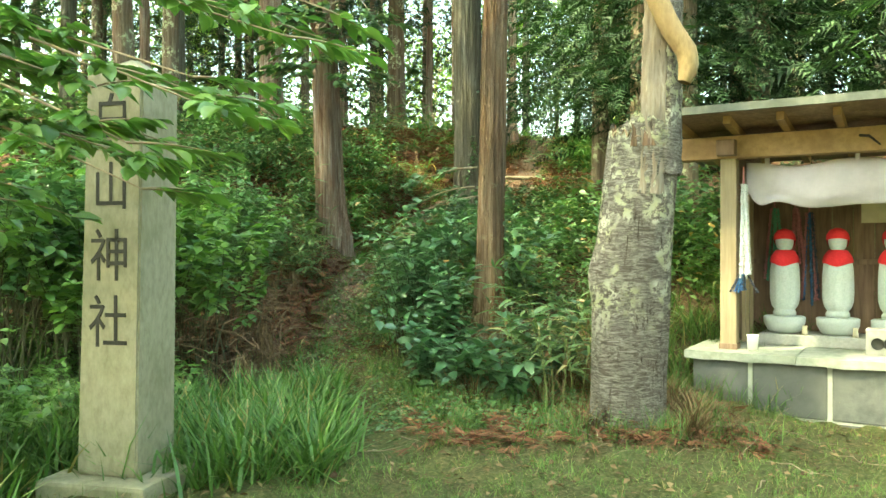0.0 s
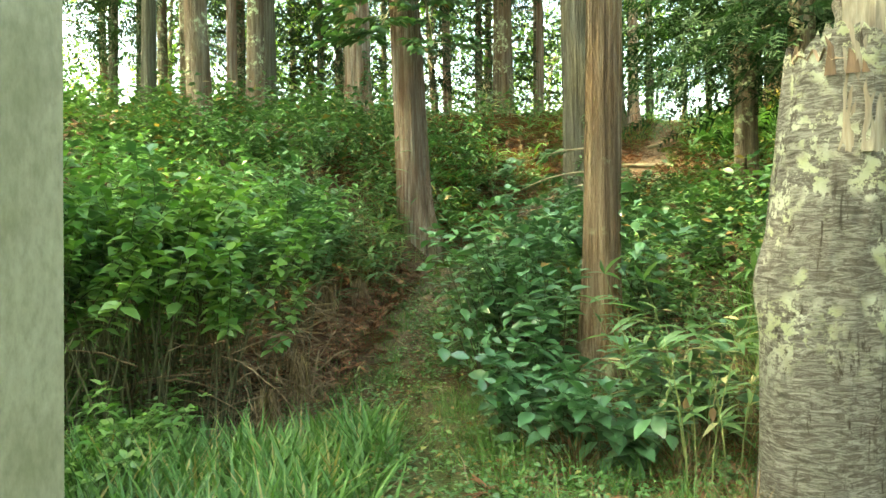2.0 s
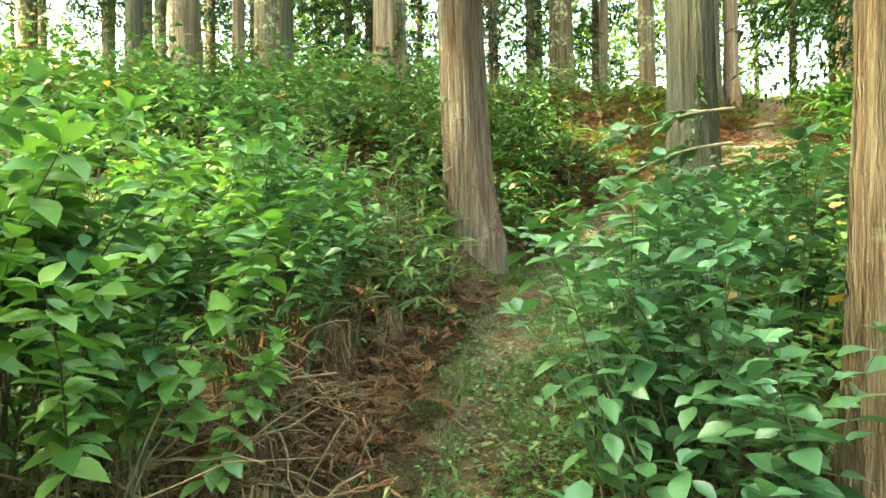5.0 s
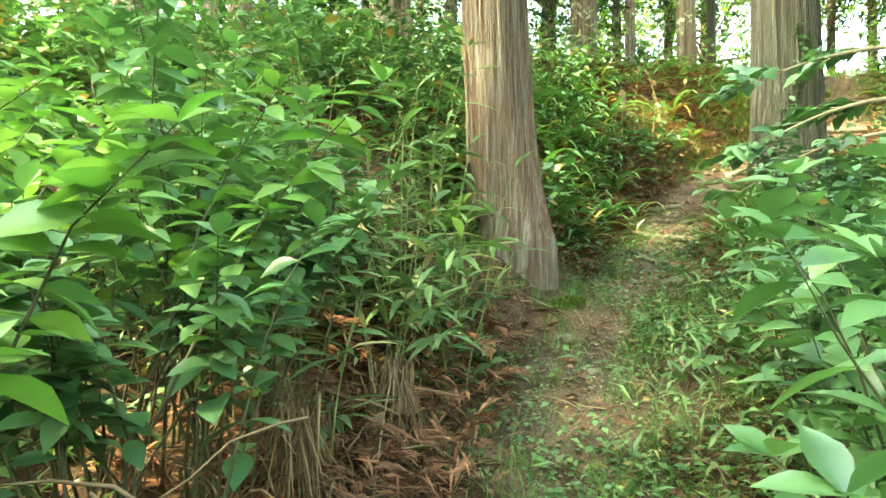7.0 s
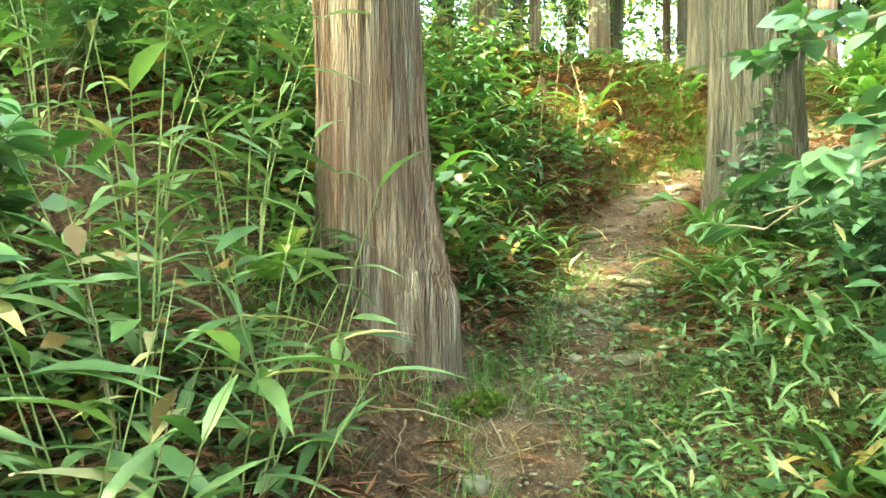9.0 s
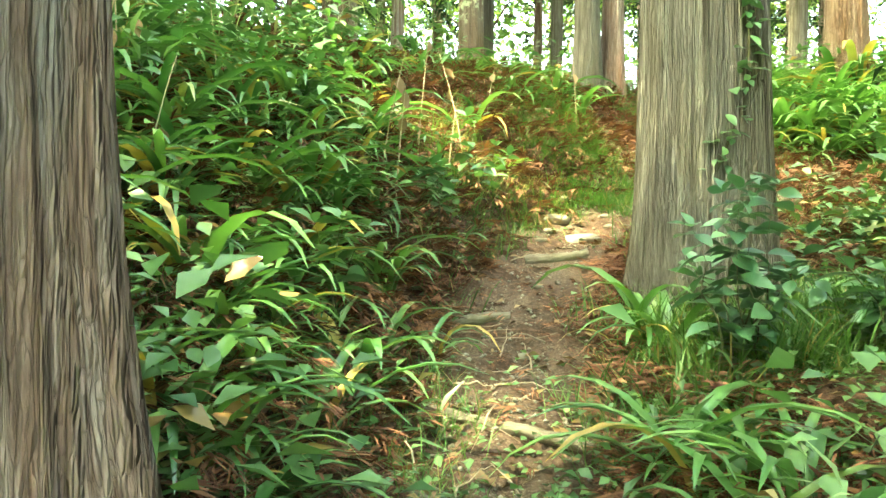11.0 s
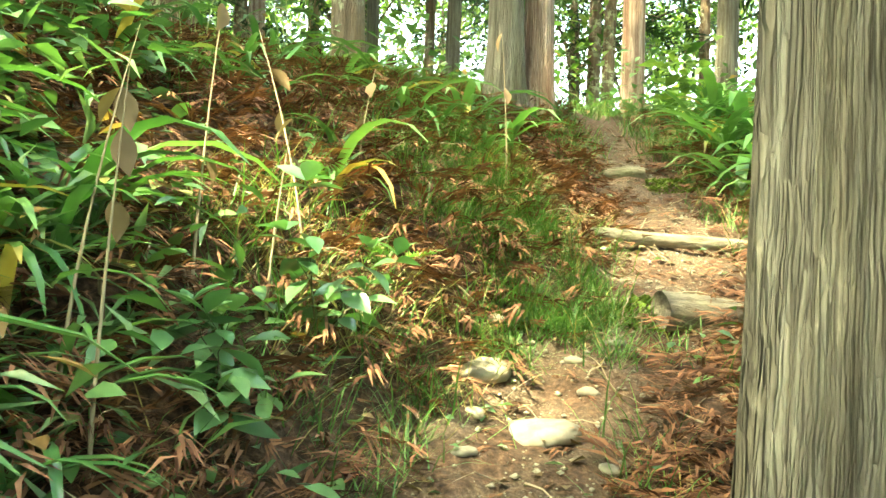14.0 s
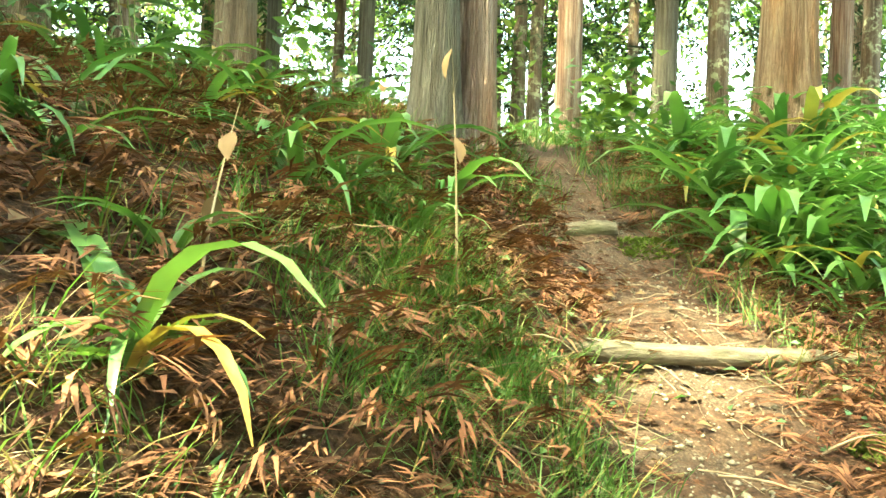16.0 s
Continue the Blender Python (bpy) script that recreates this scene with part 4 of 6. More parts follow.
grass("bank_grass", "pale green grass tufts on the bank", GRASS, 900, (-0.8, -0.1, 15.0, 15.7), 0.2, 82, 0.25, 24, (0.3, 1.2), 0.06)
grass("shelter_weeds", "grass and weeds at the foot of the shelter", GRASS, 7000, (1.6, 4.0, 6.6, 9.0), 0.28, 80, 0.3, 120, (0.5, 1.4), 0.08, 1.3)
grass("long_grass", "long arching green grass beside the shrine stone", GRASS, 8000, (-2.9, -0.6, 4.3, 7.4), 0.4, 42, 0.22, 230, (0.6, 1.4), 0.08, 1.7)
grass("path_grass", "thin grass tufts along the path edge", GRASS, 18000, (-2.1, 0.5, 6.6, 13.8), 0.16, 43, 0.1, 520, (0.6, 1.4), 0.06)
grass("bank_grass", "fine grass tufts on the upper path and bank", GRASS, 11000, (-0.9, 3.6, 13.8, 20.3), 0.22, 44, 0.28, 260, (0.5, 1.3), 0.07)
grass("path_grass", "fine grass tufts beside the upper path", GRASS, 8000, (0.1, 0.85, 15.6, 17.2), 0.19, 56, 0.0, 60, (0.3, 1.2), 0.06)
grass("crest_grass", "fine green grass along the crest", GRASS, 9000, (0.4, 5.0, 18.1, 20.6), 0.24, 57, 0.0, 200, (0.6, 1.3), 0.08)
grass("roadside_grass", "tall grass and weeds under the thicket", GRASS, 9000, (-6, -2.0, 2.4, 6.4), 0.42, 45, 0.4, 170, (0.6, 1.4), 0.1, 1.6)
grass("stump_grass", "yellowing grass and weeds by the stump", GRASS, 4200, (-0.4, 2.2, 5.4, 7.2), 0.24, 46, 0.45, 80, (0.5, 1.4), 0.06)


def strap_clump_mesh(leaves, length, seed):
    """A clump of arching strap-shaped leaves."""
    r = np.random.default_rng(seed)
    out = []
    for k in range(leaves):
        v, f = STRAP[0].copy(), STRAP[1]
        s = length * r.uniform(0.6, 1.15)
        y = v[:, 1].copy()
        lift, bend = r.uniform(0.95, 1.45), r.uniform(0.8, 2.6)
        ang = lift - bend * y
        step = 1 / 6
        ys = np.concatenate([[0], np.cumsum(np.cos(lift - bend * (np.arange(6) + 0.5) * step) * step)])
        zs = np.concatenate([[0], np.cumsum(np.sin(lift - bend * (np.arange(6) + 0.5) * step) * step)])
        i = np.round(y * 6).astype(int)
        v[:, 2] = zs[i] + np.abs(v[:, 0]) * 0.4
        v[:, 1] = ys[i]
        v *= np.array([r.uniform(0.8, 1.15) * max(s, 0.2), s, s])
        a = r.uniform(0, 6.28)
        v = v @ turns(a, 0.0, 0.0).T + np.array([r.normal(0, 0.02), r.normal(0, 0.02), -0.01])
        out.append((v, f))
    return join(out)


STRAP_LEAVES = []
for k in range(10):
    o = part("leaf", strap_clump_mesh(1, 0.56, 700 + k), LEAF_STRAP)
    STRAP_LEAVES.append(o.data)
    bpy.data.objects.remove(o)
r = np.random.default_rng(51)
spots = []
for n, (x0, x1, y0, y1), half in ((230, (-2.4, 0.1, 12.5, 15.3), 0.5), (30, (-2.4, 0.9, 15.6, 18.4), 0.9), (100, (2.8, 6.8, 16.8, 19.8), 0.75), (18, (-0.3, 1.2, 9.8, 13.2), 0.5), (14, (-0.6, 0.6, 17.5, 19.5), 0.5)):
    p = ground_points(n, x0, x1, y0, y1, r)
    spots += list(p[off_path(p, half)])
for n, (cx, cy), sx in ((8, (-1.2, 14.1), 0.35), (4, (0.1, 13.75), 0.18), (2, (0.7, 13.65), 0.15), (1, (-0.33, 15.95), 0.02), (8, (3.1, 17.65), 0.25), (3, (-0.5, 16.6), 0.2), (3, (0.25, 16.9), 0.2), (34, (3.75, 18.2), 0.45)):
    for q in range(n):
        x, y = cx + r.normal(0, sx), cy + r.normal(0, sx * 0.7)
        spots.append(np.array([x, y, float(ground_z(x, y))]))
spots = [p for p in spots if not (-0.95 < p[0] < 0.15 and 14.5 < p[1] < 15.9)]
for k, p in enumerate(spots):
    size = r.uniform(0.65, 1.2) * (1.5 if p[0] > 2.5 else 1.0)
    root = anchor("strap_leaf_plant", *p)
    for q in range(int(r.integers(9, 15))):
        ob = new("leaf", STRAP_LEAVES[int(r.integers(0, 10))])
        ob.parent = root
        ob.matrix_basis = pose(r.normal(0, 0.015), r.normal(0, 0.015), -0.005, 0, 0, r.uniform(0, 360)) @ Matrix.Scale(size * r.uniform(0.7, 1.15), 4)
    tagged(root, "clump of arching green strap-shaped leaves on the bank", "plant", "strap-leaved plants on the bank")


def bamboo_mesh(height, seed):
    """Bamboo grass: thin canes with long pointed leaves fanned at each joint."""
    r = np.random.default_rng(seed)
    canes, at, az, pitch, size = [], [], [], [], []
    for k in range(4):
        a, h = r.uniform(0, 6.28), height * r.uniform(0.7, 1.1)
        s = np.linspace(0, 1, 6)
        p = np.stack([0.06 * np.cos(a) + 0.22 * np.cos(a) * s ** 2, 0.06 * np.sin(a) + 0.22 * np.sin(a) * s ** 2, h * s - 0.03], -1)
        canes.append(tube(p, 0.004 * (1.3 - s), 5))
        for q in range(9):
            i = r.integers(2, 6)
            at.append(p[i])
            az.append(r.uniform(0, 6.28))
            pitch.append(r.uniform(-0.1, 0.9))
            size.append(0.22 * r.uniform(0.6, 1.2))
    return join(canes), scatter(LANCE, np.array(at), turns(np.array(az), np.array(pitch), r.normal(0, 0.3, len(at))), np.array(size))


BAMBOO = []
for k in range(5):
    root = anchor("bamboo_grass", 0, 0, 0)
    canes, leaves = bamboo_mesh(0.75 + 0.08 * k, 800 + k)
    tagged(part("cane", canes, CANE, root), kind="stuff")
    part("foliage", leaves, LEAF_BAMBOO, root)
    tagged(root, "upright bamboo grass with long pale green leaves", "plant", "bamboo grass beside the path")
    BAMBOO.append(root)
r = np.random.default_rng(61)
at = [(-1.78, 10.5), (-1.88, 10.75), (-1.76, 10.95), (-1.95, 10.35), (-2.1, 10.8), (-2.05, 10.6), (-2.3, 10.9), (-1.95, 11.2), (-2.4, 11.4), (-2.15, 11.7), (-2.6, 10.5), (-2.8, 11.1), (-2.35, 10.1), (-2.0, 10.2), (-2.9, 11.8), (-3.3, 11.4), (0.75, 7.35), (1.15, 6.7), (1.3, 7.2), (1.6, 6.9), (1.0, 7.0), (1.5, 7.7), (1.9, 7.4), (1.75, 8.3), (0.7, 6.8), (0.65, 7.75), (-3.2, 10.4), (-2.1, 9.6), (-2.5, 9.7), (0.9, 6.3), (-1.4, 16.6), (-1.9, 15.4), (-0.9, 17.8), (-2.4, 14.6), (-0.3, 18.6), (-1.6, 18.2), (-2.6, 16.4), (-3.4, 13.2), (-2.8, 13.4)]
for k, (x, y) in enumerate(at):
    m = pose(x, y, float(ground_z(x, y)), 0, 0, r.uniform(0, 360))
    if k < 5:
        BAMBOO[k].matrix_basis = m
    else:
        copy_thing(BAMBOO[k % 5], m @ Matrix.Scale(1.0, 4))


def fern(x, y, size, seed, mat):
    r = np.random.default_rng(seed)
    n = 8
    root = part("fern", scatter(FERN, np.zeros((n, 3)), turns(np.arange(n) * 0.785 + r.normal(0, 0.2, n), r.uniform(0.25, 0.8, n), r.normal(0, 0.2, n)), size * r.uniform(0.7, 1.2, n)), mat)
    root.matrix_basis = pose(x, y, float(ground_z(x, y)))
    tagged(root, "small green fern with feathered fronds", "fern", "ferns on the bank")


for k, (x, y, s) in enumerate([(-2.05, 11.75, 0.4), (-2.2, 11.3, 0.4), (-0.15, 15.75, 0.25), (-0.35, 15.95, 0.22), (0.55, 15.9, 0.2), (-3.4, 9.6, 0.5), (-1.6, 14.2, 0.3), (1.0, 13.0, 0.35)]):
    fern(x, y, s, 850 + k, LEAF_BRIGHT)


def brush(name, label, n, centre, spread, length, seed, mat, thick=0.004, clear=0.0):
    """A tangle of dry twigs."""
    r = np.random.default_rng(seed)
    out = []
    for k in range(n):
        x, y = centre[0] + r.normal(0, spread[0]), centre[1] + r.normal(0, spread[1])
        a, e, ln = r.uniform(0, 6.28), r.uniform(-0.5, 0.8), length * r.uniform(0.4, 1.2)
        s = np.linspace(0, 1, 6)
        p = np.stack([x + np.cos(a) * np.cos(e) * ln * s, y + np.sin(a) * np.cos(e) * ln * s, ground_z(x, y) + r.uniform(0, spread[2]) + np.sin(e) * ln * s - 0.3 * ln * s * s], -1)
        p[1:] += r.normal(0, 0.015 * length, (5, 3))
        p[:, 2] = np.maximum(p[:, 2], ground_z(p[:, 0], p[:, 1]) + 0.005)
        if clear and np.min(np.abs(p[:, 0] - path_x(p[:, 1]))) < clear:
            continue
        out.append(tube(p, thick * r.uniform(0.5, 1.6) * (1.2 - s), 4))
    return tagged(part(name, join(out), mat), label, "brushwood", kind="stuff")


brush("dead_brush", "tangle of dry brown twigs under the thicket", 420, (-2.05, 7.7), (0.36, 0.5, 1.0), 0.65, 71, TWIG_DARK, 0.0036, 0.45)
brush("dead_brush", "tangle of dry twigs at the foot of the bank", 380, (-2.15, 9.4), (0.45, 0.7, 0.35), 0.5, 72, TWIG_DARK, 0.0034, 0.4)
undergrowth("dead_fronds", "brown dead fronds and straw at the foot of the bank", FROND, DEAD_FROND, 1500, (-2.8, -1.5, 8.3, 11.2), 0.3, 59, 0.35, (-0.3, 0.6), 0.25)
brush("fallen_twigs", "dry twigs lying along the path", 340, (-1.0, 11.8), (0.4, 2.2, 0.02), 0.3, 73, TWIG, 0.003)
brush("fallen_twigs", "dry twigs lying on the upper path", 420, (1.2, 16.4), (0.9, 1.4, 0.02), 0.3, 74, TWIG, 0.003)
brush("fallen_twigs", "dry twigs by the stump", 120, (1.0, 6.0), (0.8, 0.7, 0.03), 0.35, 75, TWIG, 0.003)


def straw_tuft(x, y, z, seed):
    """A bundle of dead straw hanging from the twigs."""
    r = np.random.default_rng(seed)
    n = 160
    at = np.array([x, y, float(ground_z(x, y)) + z]) + r.normal(0, 0.035, (n, 3))
    ob = part("straw_tuft", scatter(GRASS_BLADE, at, turns(r.uniform(0, 6.28, n), r.uniform(-1.5, -0.7, n), 0), np.stack([np.full(n, 0.22), r.uniform(0.2, 0.42, n), np.full(n, 0.25)], -1)), DRY_LEAF)
    tagged(ob, "hanging tuft of dead brown straw in the brush", "dead grass", "straw tufts in the brush")


for k, (x, y, z) in enumerate([(-1.72, 7.5, 0.75), (-1.95, 7.9, 0.9), (-1.85, 7.2, 0.6), (-2.05, 9.3, 0.5), (-1.9, 9.9, 0.4)]):
    straw_tuft(x, y, z, 990 + k)


def gravel():
    """Small angular chips strewn over the trodden path."""
    r = np.random.default_rng(77)
    chip = (np.array([(-1, 0, 0), (1, 0, 0), (0, -0.8, 0), (0, 0.8, 0), (0.1, 0.1, 0.6), (0, 0, -0.5)]), np.array([(0, 2, 4), (2, 1, 4), (1, 3, 4), (3, 0, 4), (2, 0, 5), (1, 2, 5), (3, 1, 5), (0, 3, 5)]))
    y = r.uniform(9.2, 19, 4200)
    x = path_x(y) + r.normal(0, 0.28, 4200)
    p = np.stack([x, y, ground_z(x, y) + 0.004], -1)
    ob = part("path_gravel", scatter(chip, p, turns(r.uniform(0, 6.28, 4200), r.normal(0, 0.3, 4200), 0), 0.004 + 0.014 * r.uniform(0, 1, 4200) ** 3), ROCK)
    tagged(ob, "small pale stone chips strewn over the path", "gravel", kind="stuff")


gravel()
grass("foot_grass", "grass and weeds round the foot of the grey cedar", GRASS, 4500, (-0.25, 1.1, 13.3, 13.95), 0.26, 78, 0.3, 60, (0.5, 1.4), 0.06, 1.2)


# ---- shrine stone ----
def shrine_stone():
    x, y = -1.79, 4.43
    root = anchor("stone_pillar", x, y, float(ground_z(x, y)) - 0.02, -13.2)
    w = 0.178
    bm = bmesh.new()
    vs = []
    for z, s in ((0.13, 1.04), (2.33, 0.97)):
        vs.append([bm.verts.new((sx * w * s + 0.02 * z, sy * w * s, z)) for sx, sy in ((-1, -1), (1, -1), (1, 1), (-1, 1))])
    tip = bm.verts.new((0.05, 0, 2.44))
    bm.faces.new(vs[0][::-1])
    for i in range(4):
        j = (i + 1) % 4
        bm.faces.new((vs[0][i], vs[0][j], vs[1][j], vs[1][i]))
        bm.faces.new((vs[1][i], vs[1][j], tip))
    bmesh.ops.bevel(bm, geom=bm.edges[:], offset=0.012, segments=2, affect="EDGES")
    shaft = part("shaft", bm, STONE_FACE, root, "square grey granite shaft with worn edges")
    part("plinth", boxed(-0.33, 0.33, -0.33, 0.33, -0.2, 0.13, bevel=0.025), STONE_PLINTH, root, "rough mossy plinth stone")
    for ch, z, s in (("白", 2.06, 0.27), ("山", 1.69, 0.27), ("神", 1.31, 0.29), ("社", 0.95, 0.29)):
        cu = bpy.data.curves.new("letter", "FONT")
        cu.body, cu.size, cu.extrude, cu.offset, cu.align_x, cu.align_y = ch, s, 0.004, 0.0, "CENTER", "CENTER"
        tmp = new("letter", cu)
        dg = bpy.context.evaluated_depsgraph_get()
        me = bpy.data.meshes.new_from_object(tmp.evaluated_get(dg))
        bpy.data.objects.remove(tmp)
        me.materials.clear()
        me.materials.append(LETTER_HOLE_BLACK)
        ob = new("character", me)
        ob.parent = shaft
        ob.matrix_basis = pose(0.02 * z - 0.005, -w * (1.04 - 0.07 * (z - 0.13) / 2.2) - 0.001, z, 90, 0, 0) @ Matrix.Diagonal((0.86, 1.05, 1, 1))
        ob["label"] = "black carved character " + ch
    tagged(root, "square granite shrine name stone on a plinth", "stone pillar")


shrine_stone()


# ---- the broken tree ----
def cherry_material():
    m, n, l, b = material("dead_cherry_bark")
    v = coords(n, l)
    bands = noise_tex(n, l, coords(n, l, (7, 7, 34)), 1.0, 7, 0.78, 2.2)
    cracks = noise_tex(n, l, coords(n, l, (16, 16, 3)), 1.0, 6, 0.75, 0.6)
    col = ramp(n, l, bands, [(0.3, (0.04, 0.033, 0.027)), (0.47, (0.11, 0.096, 0.08)), (0.62, (0.29, 0.275, 0.245))])
    col = mix(n, l, ramp(n, l, cracks, [(0.36, (1, 1, 1)), (0.44, (0, 0, 0))]), col, (0.045, 0.032, 0.024))
    spots, patch = noise_tex(n, l, v, 15.0, 7, 0.75), noise_tex(n, l, coords(n, l, (1, 1, 0.8)), 2.6, 3)
    tc = n.new("ShaderNodeSeparateXYZ")
    l.new(coords(n, l), tc.inputs[0])
    up = n.new("ShaderNodeMapRange")
    up.inputs[1].default_value, up.inputs[2].default_value = 0.55, 0.95
    l.new(tc.outputs[2], up.inputs[0])
    fac = mix(n, l, 1.0, ramp(n, l, spots, [(0.49, (0, 0, 0)), (0.52, (1, 1, 1))]), ramp(n, l, patch, [(0.47, (0, 0, 0)), (0.54, (1, 1, 1))]), "MULTIPLY")
    fac = mix(n, l, 1.0, fac, up.outputs[0], "MULTIPLY")
    col = mix(n, l, fac, col, ramp(n, l, noise_tex(n, l, v, 5.0, 2), [(0.4, (0.34, 0.35, 0.22)), (0.6, (0.44, 0.43, 0.35))]))
    l.new(col, b.inputs["Base Color"])
    b.inputs["Roughness"].default_value, b.inputs["Specular IOR Level"].default_value = 0.9, 0.2
    bump(n, l, mix(n, l, 0.5, bands, cracks), b, 1.0, 0.05)
    return m


def broken_tree():
    x, y = 1.43, 5.95
    root = anchor("broken_tree", x, y, float(ground_z(x, y)))
    bark = cherry_material()
    r = np.random.default_rng(81)
    sides, rings = 96, 60
    z, th = np.linspace(-0.25, 1.0, rings), np.linspace(0, 2 * np.pi, sides, endpoint=False)
    tt, uu = np.meshgrid(th, z)
    top = 2.28 + 0.03 * np.sin(3 * th + 1) + 0.025 * r.normal(0, 1, sides) * (np.cos(th - 3.6) > -0.3)
    zz = np.where(uu < 0, uu, uu * top[None, :])
    rad = np.interp(zz, [-0.3, 0.0, 0.3, 0.8, 1.3, 1.7, 2.3], [0.3, 0.29, 0.28, 0.285, 0.283, 0.272, 0.262])
    rad = rad * (1 + 0.05 * np.cos(tt - 2.6 + zz) + 0.035 * np.cos(3 * tt + 1.5 * zz) + 0.012 * np.cos(11 * tt + 4 * np.sin(zz * 2)) + 0.008 * np.cos(23 * tt + 3 * np.sin(zz * 3)))
    rad = rad + 0.05 * np.exp(-((tt - 3.3) / 0.35) ** 2 - ((zz - 1.15) / 0.18) ** 2)
    cx = np.interp(zz, [0, 1.2, 2.4], [-0.03, 0.0, 0.11])
    v = np.stack([cx + rad * np.cos(tt), rad * np.sin(tt), zz], -1).reshape(-1, 3)
    i, j = np.meshgrid(np.arange(rings - 1), np.arange(sides), indexing="ij")
    a, b = (i * sides + j).ravel(), (i * sides + (j + 1) % sides).ravel()
    part("trunk", (v, np.stack([a, b, b + sides, a + sides], -1)), bark, root, "grey flaking bark with pale lichen")
    # the torn top, sunk a little inside the bark
    inner = [(0.265 * s, 2.2 - 0.07 * (1 - s)) for s in np.linspace(0.999, 0.02, 9)]
    iv, jf = lathe(inner, 60, 0.97, 0.0)
    iv[:, 0] += 0.1
    iv[:, 2] += r.normal(0, 0.03, len(iv))
    part("torn_wood", (iv, jf), WOOD_SPLIT, root, "torn pale heartwood")
    # a tall splinter that still stands at the back and side, with bark on its outer face
    s = np.linspace(0, 1, 26)
    def shell(a0, a1, r0, r1, z0, z1, jag):
        th2 = np.linspace(a0, a1, 14)
        rows = []
        for u in s:
            zc = z0 + (z1 - z0) * u
            ring = [((r1 * (1 - 0.12 * u)) * math.cos(q), (r1 * (1 - 0.12 * u)) * math.sin(q), zc) for q in th2]
            ring += [((r0 * (1 - 0.12 * u)) * math.cos(q), (r0 * (1 - 0.12 * u)) * math.sin(q), zc) for q in th2[::-1]]
            rows.append(np.array(ring) + np.array([0.1 + 0.05 * u, 0, 0]) + r.normal(0, jag, (28, 3)))
        vv = np.concatenate(rows)
        ii, jj = np.meshgrid(np.arange(25), np.arange(28), indexing="ij")
        q0, q1 = (ii * 28 + jj).ravel(), (ii * 28 + (jj + 1) % 28).ravel()
        return vv, np.stack([q0, q1, q1 + 28, q0 + 28], -1)
    part("splinter", shell(-1.25, 1.5, 0.12, 0.27, 1.9, 3.5, 0.006), bark, root, "standing strip of barked trunk")
    part("bare_splinter", shell(-2.0, -1.25, 0.2, 0.262, 1.75, 3.5, 0.006), WOOD_GREY, root, "pale bare splintered wood")
    # jagged slivers of red-brown wood round the torn rim
    for k in range(9):
        a = 2.3 + 2.9 * k / 8 + r.normal(0, 0.06)
        hgt, wid = r.uniform(0.02, 0.15), r.uniform(0.012, 0.035)
        c, sn = math.cos(a), math.sin(a)
        at = np.array([0.1 + 0.235 * c, 0.235 * sn, 2.2])
        side, out = np.array([-sn, c, 0]) * wid, np.array([c, sn, 0]) * 0.03
        low = [at - side - out, at + side - out, at + side + out, at - side + out]
        tip = at + np.array([0, 0, hgt]) + r.normal(0, 0.015, 3)
        vv = np.array([q - np.array([0, 0, 0.1]) for q in low] + [q * 0.5 + (at + np.array([0, 0, hgt * 0.6])) * 0.5 for q in low] + [tip])
        ff = [(i, (i + 1) % 4, 4 + (i + 1) % 4) for i in range(4)] + [(i, 4 + (i + 1) % 4, 4 + i) for i in range(4)] + [(4 + i, 4 + (i + 1) % 4, 8) for i in range(4)]
        part("sliver", (vv, np.array(ff)), WOOD_TORN, root, "red-brown torn sliver")
    q = np.linspace(0, 1, 14)
    px = np.interp(q, [0, 0.12, 0.3, 0.5, 1], [0.31, 0.345, 0.33, 0.2, -0.12])
    pz = np.interp(q, [0, 0.12, 0.3, 0.5, 1], [2.55, 2.66, 2.77, 2.96, 3.7])
    part("bent_limb", tube(np.stack([px, np.full(14, -0.3), pz], -1), np.interp(q, [0, 0.1, 0.3, 1], [0.045, 0.07, 0.075, 0.075]), 20), WOOD_BARE, root, "bent bare tan limb")
    tagged(root, "broken dead cherry trunk with lichen and torn top", "tree stump")


broken_tree()


# ---- statue shelter ----
SHED = pose(2.6, 7.1, 0, 0, 0, -31)


def in_shed(x, y, z, rz=0.0):
    return SHED @ pose(x, y, z, 0, 0, rz)


def placed(ob, m, label="", category="", group="", kind=""):
    ob.matrix_basis = m
    return tagged(ob, label, category, group, kind)


